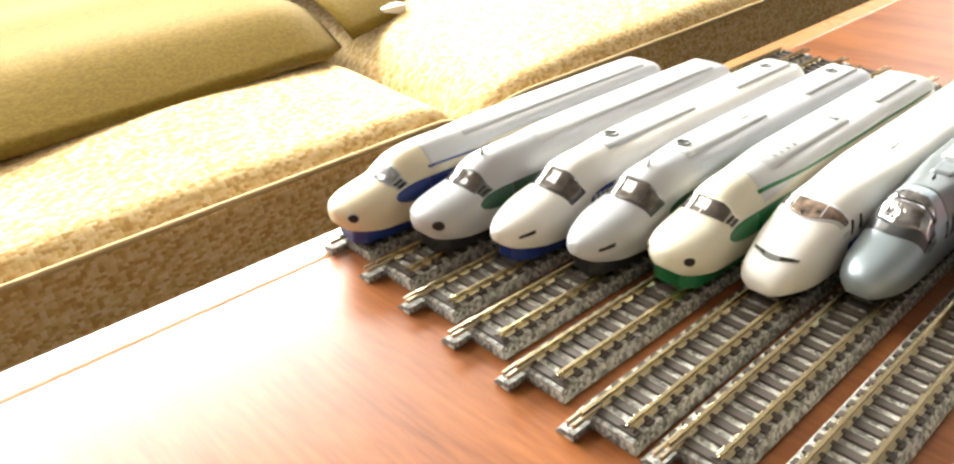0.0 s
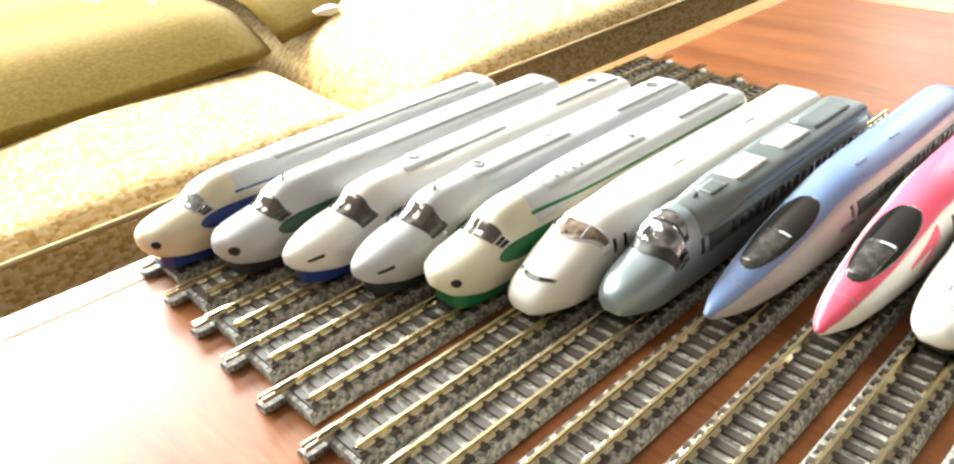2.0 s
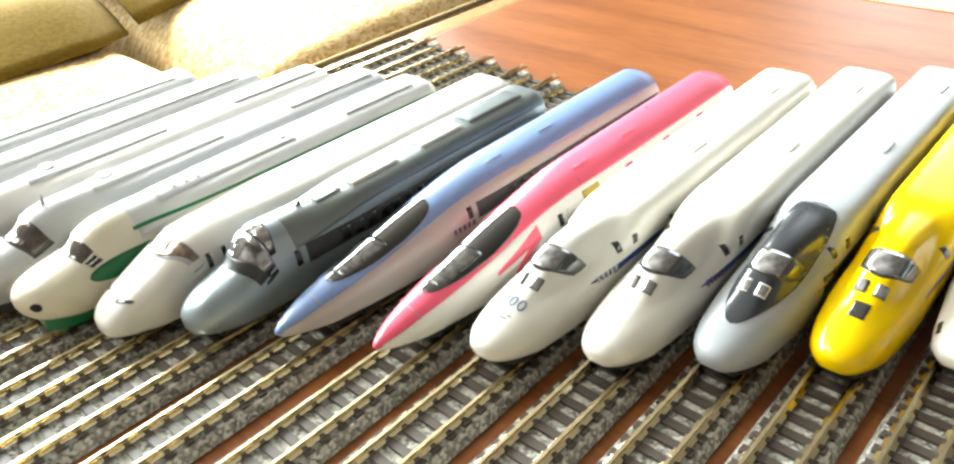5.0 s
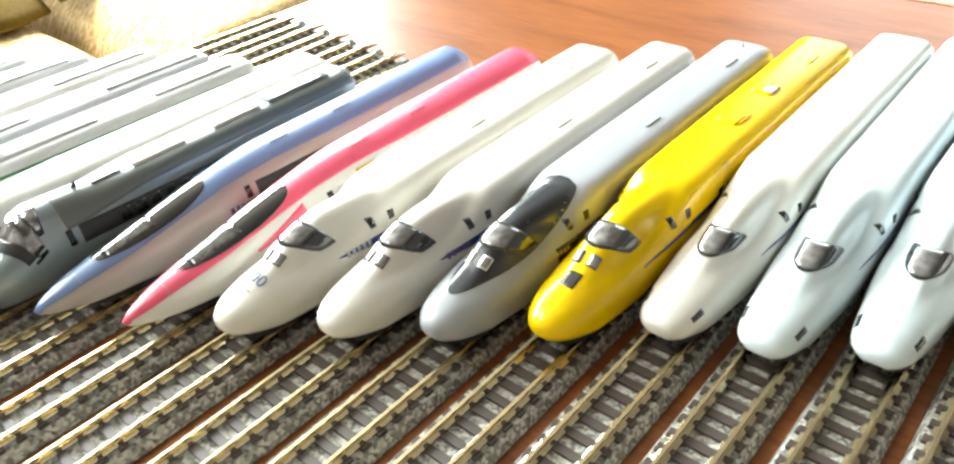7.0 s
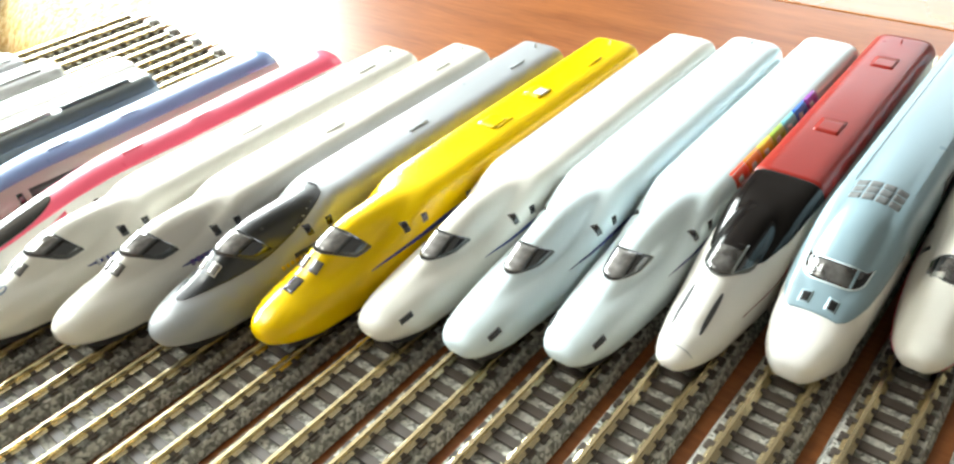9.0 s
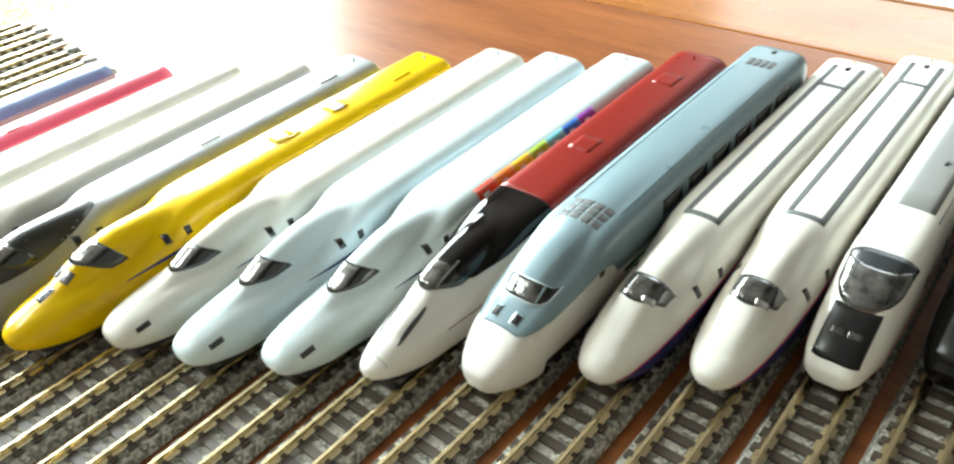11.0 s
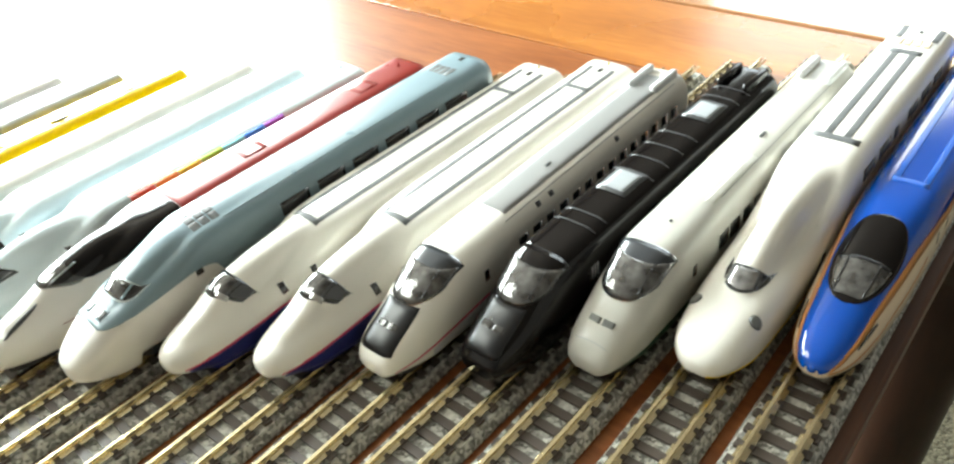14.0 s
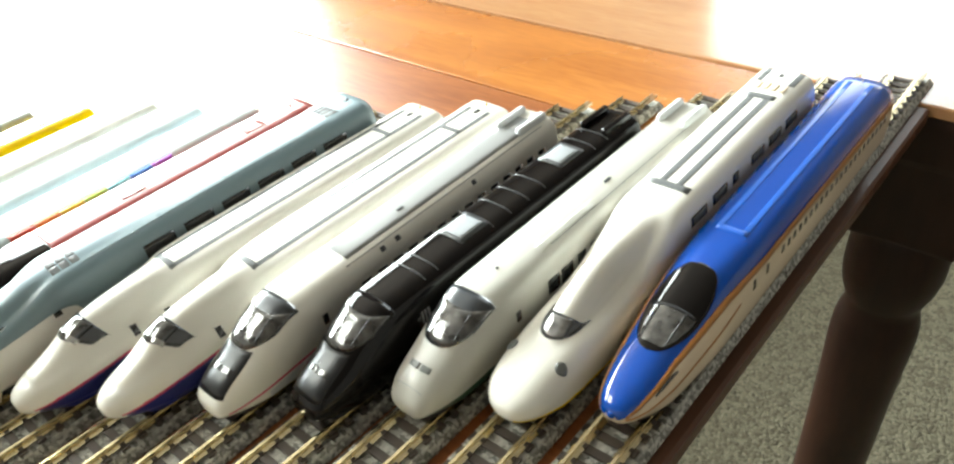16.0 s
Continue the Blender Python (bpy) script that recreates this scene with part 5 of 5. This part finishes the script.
for sx in (-1, 1):
    part("headlight", sh.strip(8.5, 20.0, oval(8.5, 20.0, 0.5, 0.4, 3.5 * sx, -1), oval(8.5, 20.0, 0.5, 0.4, 3.5 * sx, 1), "x", 1, 18, 3, 0.12), DGREY, car)
    part("livery_line", sh.strip(22, 60, line((22, 9.4), (60, 11.0)), line((22, 9.6), (60, 11.6)), "z", sx, 16, 2, 0.08), RED, car)
part("nose_seam", sh.strip(3.6, 3.8, 0.25, 0.75, "a", 1, 1, 20, 0.05), MGREY, car)
windows(car, sh, 76, 160, 20, 12.6, 15.4, 2.2, material=SIDEGLASS)
for y in (92, 142):
    roof(car, sh, y, y + 9, -3.6, 3.6, RED, "roof_box", 0.4, 4)
fin(car, sh, 164, 2.0, 1.4, RED, "roof_pin")

# -- tall two-storey car in grey-blue --
sh = SE1
car = train(18, sh, "tall two-storey model train in grey-blue over white", WHITE, tip=17, low=1.0)
crown(car, sh, 10.5, 162.5, line((10.5, 0.10), (12, 0.16), (19, 0.25), (34, 0.31), (48, 0.37), (163, 0.375)), TEAL, "upper_paint", 0.28, 100, 44)
screen(car, sh, 18.4, 22.6, 7.2, 26.5, PALE, SIDEGLASS, CLEARDARK, 0.62, 3.0, TEAL, 0.22)
for sx in (-1, 1):
    part("headlight_rim", sh.strip(12.0, 15.4, 3.0 * sx - 1.3, 3.0 * sx + 1.3, "x", 1, 4, 4, 0.36), TEALRIM, car)
    part("headlight", sh.strip(12.4, 15.0, 3.0 * sx - 0.9, 3.0 * sx + 0.9, "x", 1, 4, 4, 0.42), BLACK, car)
for i in range(3):
    for j in range(4):
        roof(car, sh, 43.4 + 3.0 * i, 45.9 + 3.0 * i, -6.0 + 3.1 * j, -3.4 + 3.1 * j, MIDGREY, "roof_grille", 0.32, 2)
for j in range(4):
    roof(car, sh, 146, 151.5, -4.6 + 2.4 * j, -2.8 + 2.4 * j, MIDGREY, "roof_grille", 0.36, 2)
roof(car, sh, 157.5, 160, -0.8, 0.8, BLACK, "roof_hole", 0.36, 2)
for s in (-1, 1):
    roof(car, sh, 52, 144, 7.0 * s - 0.12, 7.0 * s + 0.12, TEAL, "roof_seam", 0.45, 12)
for i in range(6):
    y = 68 + 14 * i
    for s in (-1, 1):
        part("side_window", sh.strip(y, y + 10.5, 19.2, 23.6, "z", s, 4, 3, 0.36), SIDEGLASS, car)
        part("side_window", sh.strip(y, y + 10.5, 7.0, 10.6, "z", s, 4, 3, 0.1), SIDEGLASS, car)
windows(car, sh, 39, 39, 1, 17.4, 20.6, 2.2, material=SIDEGLASS, name="door_window")
band(car, sh, 50, 162, 11.2, 12.4, GREEN, "side_stripe", off=0.1)


# -- white and navy cars --
def navy_car(k, label):
    sh = SE2
    car = train(k, sh, label, PEARL, NAVY, tip=9)
    band(car, sh, 4, 160, lambda y: sh.dims(y)[0][2] + 0.05, line((4, 6.2), (12, 7.2), (30, 9.4), (60, 11.0), (160, 11.0)), NAVY, "lower_paint", off=0.05, ny=60, nv=6)
    band(car, sh, 3.0, 160, line((3, 6.0), (12, 7.2), (30, 9.4), (60, 11.0), (160, 11.0)), line((3, 6.6), (12, 7.9), (30, 10.1), (60, 11.7), (160, 11.7)), MAGENTA, "side_stripe", off=0.09, ny=60, nv=2)
    screen(car, sh, 18.2, 25.0, 6.3, 28.0, DGREY, SIDEGLASS, CLEARDARK, 0.62)
    for sx in (-1, 1):
        part("headlight", pane(sh, 18.4, 19.8, 6.3, 23.0, 2.2, 0.32, tuple(sorted((sx * 0.3, sx * 0.72))), 6), LAMP, car)
    windows(car, sh, 34, 44, 2, 12.6, 15.4, 1.9, material=SIDEGLASS, name="door_window")
    windows(car, sh, 64, 152, 20, 12.6, 15.8, 2.4, material=SIDEGLASS)
    for s in (-1, 1):
        roof(car, sh, 53, 155, 4.4 * s - 0.8, 4.4 * s + 0.8, MIDGREY, "roof_stripe", 0.08, 12)
    roof(car, sh, 51, 53, -5.15, 5.15, MIDGREY, "roof_stripe", 0.08, 3)
    roof(car, sh, 138, 140, -5.15, 5.15, MIDGREY, "roof_stripe", 0.11, 3)
    roof(car, sh, 152, 155, -0.8, 0.8, BLACK, "roof_hole", 0.1, 2)
    fin(car, sh, 158, 1.2, 1.2, GOLD, "roof_pin")


navy_car(19, "white and navy model train with a magenta side line")
navy_car(20, "white and navy model train with a magenta side line")


# -- short narrow cars with a large windscreen --
def narrow(k, label, body, brow, nose=None, glass=None):
    sh = SE3
    car = train(k, sh, label, body, tip=4.0)
    part("cab_frame", pane(sh, 13.4, 29.0, 7.8, 29.6, 2.6, 0.08), CHROME if k != 22 else BLACK, car)
    part("cab_panel", pane(sh, 13.7, 28.7, 7.7, 29.3, 2.6, 0.16), brow, car)
    part("windshield", pane(sh, 14.0, 23.4, 7.4, 28.0, 2.6, 0.26), glass or CLEARDARK, car)
    for v in (-0.6, 0.6):
        part("window_pillar", pane(sh, 14.0, 23.4, 7.4, 28.0, 2.6, 0.32, (v - 0.02, v + 0.02), 3), BLACK, car)
    if nose:
        part("nose_panel", patch(sh, 1.6, 13.6, 5.4, 1.2, 1.2, p0=4.0, off=0.08), nose, car)
    for sx in (-1, 1):
        part("headlight", patch(sh, 7.0, 8.6, 4.2, 0.5, 0.3, off=0.2, side=tuple(sorted((sx * 0.08, sx * 0.82))), nv=6), CLEARDARK if nose else GUNMETAL, car)
    part("nose_seam", sh.strip(3.0, 3.15, 0.36, 0.64, "a", 1, 1, 12, 0.06), MGREY if k == 23 else body, car)
    windows(car, sh, 36, 36, 1, 12.6, 16.0, 1.9, material=SIDEGLASS, name="door_window")
    windows(car, sh, 52, 134, 14, 12.4, 17.0, 4.0, material=SIDEGLASS)
    bm = bmesh.new()
    for s in (-1, 1):
        box(bm, s * 4.4 * MM - 0.0011, s * 4.4 * MM + 0.0011, 0.128, 0.1425, 0.0215, 0.0262, 0.0009)
    part("roof_shroud", bm, ROOFWHITE if k != 22 else BLACKGLOSS, car)
    return car, sh


car, sh = narrow(21, "white model train with black nose panel and grey roof", PEARL, SLATE, BLACK)
roof(car, sh, 50, 138, -5.0, 5.0, ROOFMID, "roof_panel", 0.12, 10)
band(car, sh, 2.5, 143, line((2.5, 4.4), (30, 7.0), (60, 8.4), (143, 8.4)), line((2.5, 5.0), (30, 7.8), (60, 9.2), (143, 9.2)), MAGENTA, "side_stripe", off=0.08, ny=40, nv=2)
band(car, sh, 14, 143, lambda y: sh.dims(y)[0][2] + 0.05, line((14, 4.6), (30, 7.0), (60, 8.4), (143, 8.4)), LGREY, "lower_paint", off=0.05, ny=40)
for s in (-1, 1):
    roof(car, sh, 48, 138, 6.6 * s - 0.12, 6.6 * s + 0.12, ROOFMID, "roof_seam", 0.1, 10)
roof(car, sh, 74, 76.5, 0.6, 1.4, DGREY, "roof_vent", 0.4, 2)
for y in (60, 66, 100):
    roof(car, sh, y, y + 1.6, 7.4, 8.2, DGREY, "roof_vent", 0.4, 2)

car, sh = narrow(22, "glossy black model train with two pale skylights", BLACKGLOSS, BLACKGLOSS, BLACK)
for y in (60, 106):
    roof(car, sh, y - 1.5, y + 10.5, -4.6, 4.6, DGREY, "skylight_frame", 0.3, 6)
    roof(car, sh, y, y + 9, -3.4, 3.4, PALEPANEL, "skylight", 0.45, 6)
for y in (42, 47, 70, 78, 86, 94, 120, 127):
    roof(car, sh, y, y + 0.35, -6.4, 6.4, DGREY, "roof_rib", 0.25, 1)
for i in range(9):
    y = 62 + 8.5 * i
    part("painted_picture", sh.strip(y, y + 8.2, 6.0, 15.5 + 2.0 * math.sin(i * 1.9), "z", 1, 5, 4, 0.08), (TEALDARK, TEALMID, PALE)[(i * 2) % 3], car)
band(car, sh, 96, 143, line((96, 13.5), (143, 15.0)), 18.0, BEIGE, "painted_picture", (1,), 0.1)
for i in range(3):
    part("livery_mark", sh.strip(36.5 + 1.2 * i, 37.2 + 1.2 * i, 13.0, 17.0, "z", 1, 2, 3, 0.09), MGREY, car)

car, sh = narrow(23, "silver-white model train with a green lower side", SILVERWHITE, SLATE)
band(car, sh, 3, 143, lambda y: sh.dims(y)[0][2] + 0.05, line((3, 4.0), (40, 5.6), (143, 5.6)), DGREEN, "lower_paint", off=0.05, ny=40)
for s in (-1, 1):
    roof(car, sh, 56, 130, 5.4 * s - 0.12, 5.4 * s + 0.12, ROOFMID, "roof_seam", 0.1, 8)
roof(car, sh, 52, 78, 3.0, 5.2, SILVERWHITE, "roof_plate", 0.25, 5)
roof(car, sh, 88, 91, 0.8, 1.6, DGREY, "roof_vent", 0.4, 2)
roof(car, sh, 39, 39.7, -0.3, 0.4, DGREY, "roof_stud", 0.4, 2)
windows(car, sh, 51, 57, 2, 12.0, 17.0, 4.2, (1,), BLACK, "door_panel")

# -- tall white car with cheek lamps --
sh = SE4
car = train(24, sh, "tall white two-storey model train with round cheek lamps", PEARL, tip=8)
band(car, sh, 0.8, 160, lambda y: sh.dims(y)[0][2] + 0.05, lambda y: sh.dims(y)[0][2] + 0.85, YELLOW, "lower_line", off=0.06, ny=60, nv=2)
screen(car, sh, 20.0, 25.6, 5.4, 31.0, DGREY, SIDEGLASS, CLEARGREY, 0.6)
for sx in (-1, 1):
    spot(car, sh, 15.0, 7.4 * sx, 1.35, DGREY, "headlight_rim", 0.25, 1.2)
    spot(car, sh, 15.0, 7.4 * sx, 1.15, GUNMETAL, "headlight", 0.6, 1.2)
windows(car, sh, 50, 66, 2, 9.0, 12.0, 2.0, material=SIDEGLASS, name="door_window")
for i in range(6):
    y = 74 + 12.5 * i
    w = 9.0 if i != 2 else 4.0
    for s in (-1, 1):
        part("side_window", sh.strip(y, y + w, 20.2, 23.6, "z", s, 4, 3, 0.1), SIDEGLASS, car)
        part("side_window", sh.strip(y, y + w, 7.4, 10.8, "z", s, 4, 3, 0.1), SIDEGLASS, car)
        part("window_blind", sh.strip(y + 1, y + w - 1, 20.8, 23.0, "z", s, 3, 2, 0.14), MIDGREY, car)
for s in (-1, 1):
    roof(car, sh, 81, 141, 2.6 * s - 1.0, 2.6 * s + 1.0, MIDGREY, "roof_stripe", 0.08, 10)
    roof(car, sh, 150, 160.5, 5.6 * s - 1.0, 5.6 * s + 1.0, MIDGREY, "roof_stripe", 0.08, 4)
roof(car, sh, 78, 81, -6.6, 6.6, MIDGREY, "roof_stripe", 0.08, 3)
roof(car, sh, 138, 141.2, -4.8, 4.8, MIDGREY, "roof_stripe", 0.11, 3)
for j in range(4):
    roof(car, sh, 144.5, 149, -5.2 + 2.8 * j, -3.0 + 2.8 * j, BEIGE, "roof_grille", 0.5, 3)
roof(car, sh, 155, 157.5, -0.7, 0.7, BLACK, "roof_hole", 0.1, 2)

# -- blue, copper and ivory car --
sh = SE7
car = train(25, sh, "glossy blue model train with copper line over ivory sides", BEIGE, tip=7)
crown(car, sh, 0.08, 162, line((0.1, 0.34), (0.8, 0.30), (2, 0.25), (6, 0.205), (18, 0.18), (40, 0.205), (60, 0.255), (162, 0.27)), COBALT, "upper_paint", 0.12, 100, 30)
for s in (-1, 1):
    lo = line((0.1, 0.34), (0.8, 0.30), (2, 0.25), (6, 0.205), (18, 0.18), (40, 0.205), (60, 0.255), (162, 0.27))
    part("side_stripe", sh.strip(1.2, 162, lambda y: 0.5 + s * (lo(y) - 0.002), lambda y: 0.5 + s * (lo(y) + 0.042), "a", 1, 90, 2, 0.2), COPPER, car)
    part("nose_line", sh.strip(1.0, 46, line((1, 6.2), (16, 7.2), (46, 12.0)), line((1, 6.7), (16, 8.0), (46, 12.9)), "z", s, 30, 2, 0.1), COPPER, car)
    part("headlight", sh.strip(9.0, 17.5, line((9, 9.3), (17.5, 11.2)), line((9, 9.6), (13, 11.2), (17.5, 11.6)), "z", s, 10, 3, 0.14), DARKGLASS, car)
    roof(car, sh, 61, 158, 3.6 * s - 0.8, 3.6 * s + 0.8, COBALT2, "roof_stripe", 0.24, 12)
roof(car, sh, 60, 62, -4.4, 4.4, COBALT2, "roof_stripe", 0.28, 3)
nose_tip(car, 7.1, 1.2, COBALT)
part("canopy", sh.strip(16.5, 45.0, oval(16.5, 45.0, 0.170, 0.5, 0.5, -1), oval(16.5, 45.0, 0.170, 0.5, 0.5, 1), "a", 1, 40, 20, 0.3), BLACKGLOSS, car)
part("windshield", sh.strip(18.6, 29.5, oval(17.2, 45, 0.145, 0.5, 0.5, -1), oval(17.2, 45, 0.145, 0.5, 0.5, 1), "a", 1, 14, 16, 0.4), CLEARDARK, car)
part("window_bar", sh.strip(29.2, 30.0, 0.37, 0.63, "a", 1, 2, 12, 0.46), BLACK, car)
for s in (-1, 1):
    part("window_bar", sh.strip(19.0, 29.5, 0.5 + s * 0.075 - 0.006, 0.5 + s * 0.075 + 0.006, "a", 1, 8, 2, 0.46), BLACK, car)
windows(car, sh, 54, 62, 2, 11.8, 15.0, 1.5, material=SIDEGLASS, name="door_window")
windows(car, sh, 72, 154, 22, 12.4, 14.8, 2.0, material=SIDEGLASS)
fin(car, sh, 158, 1.6, 1.2, BEIGE, "roof_pin")
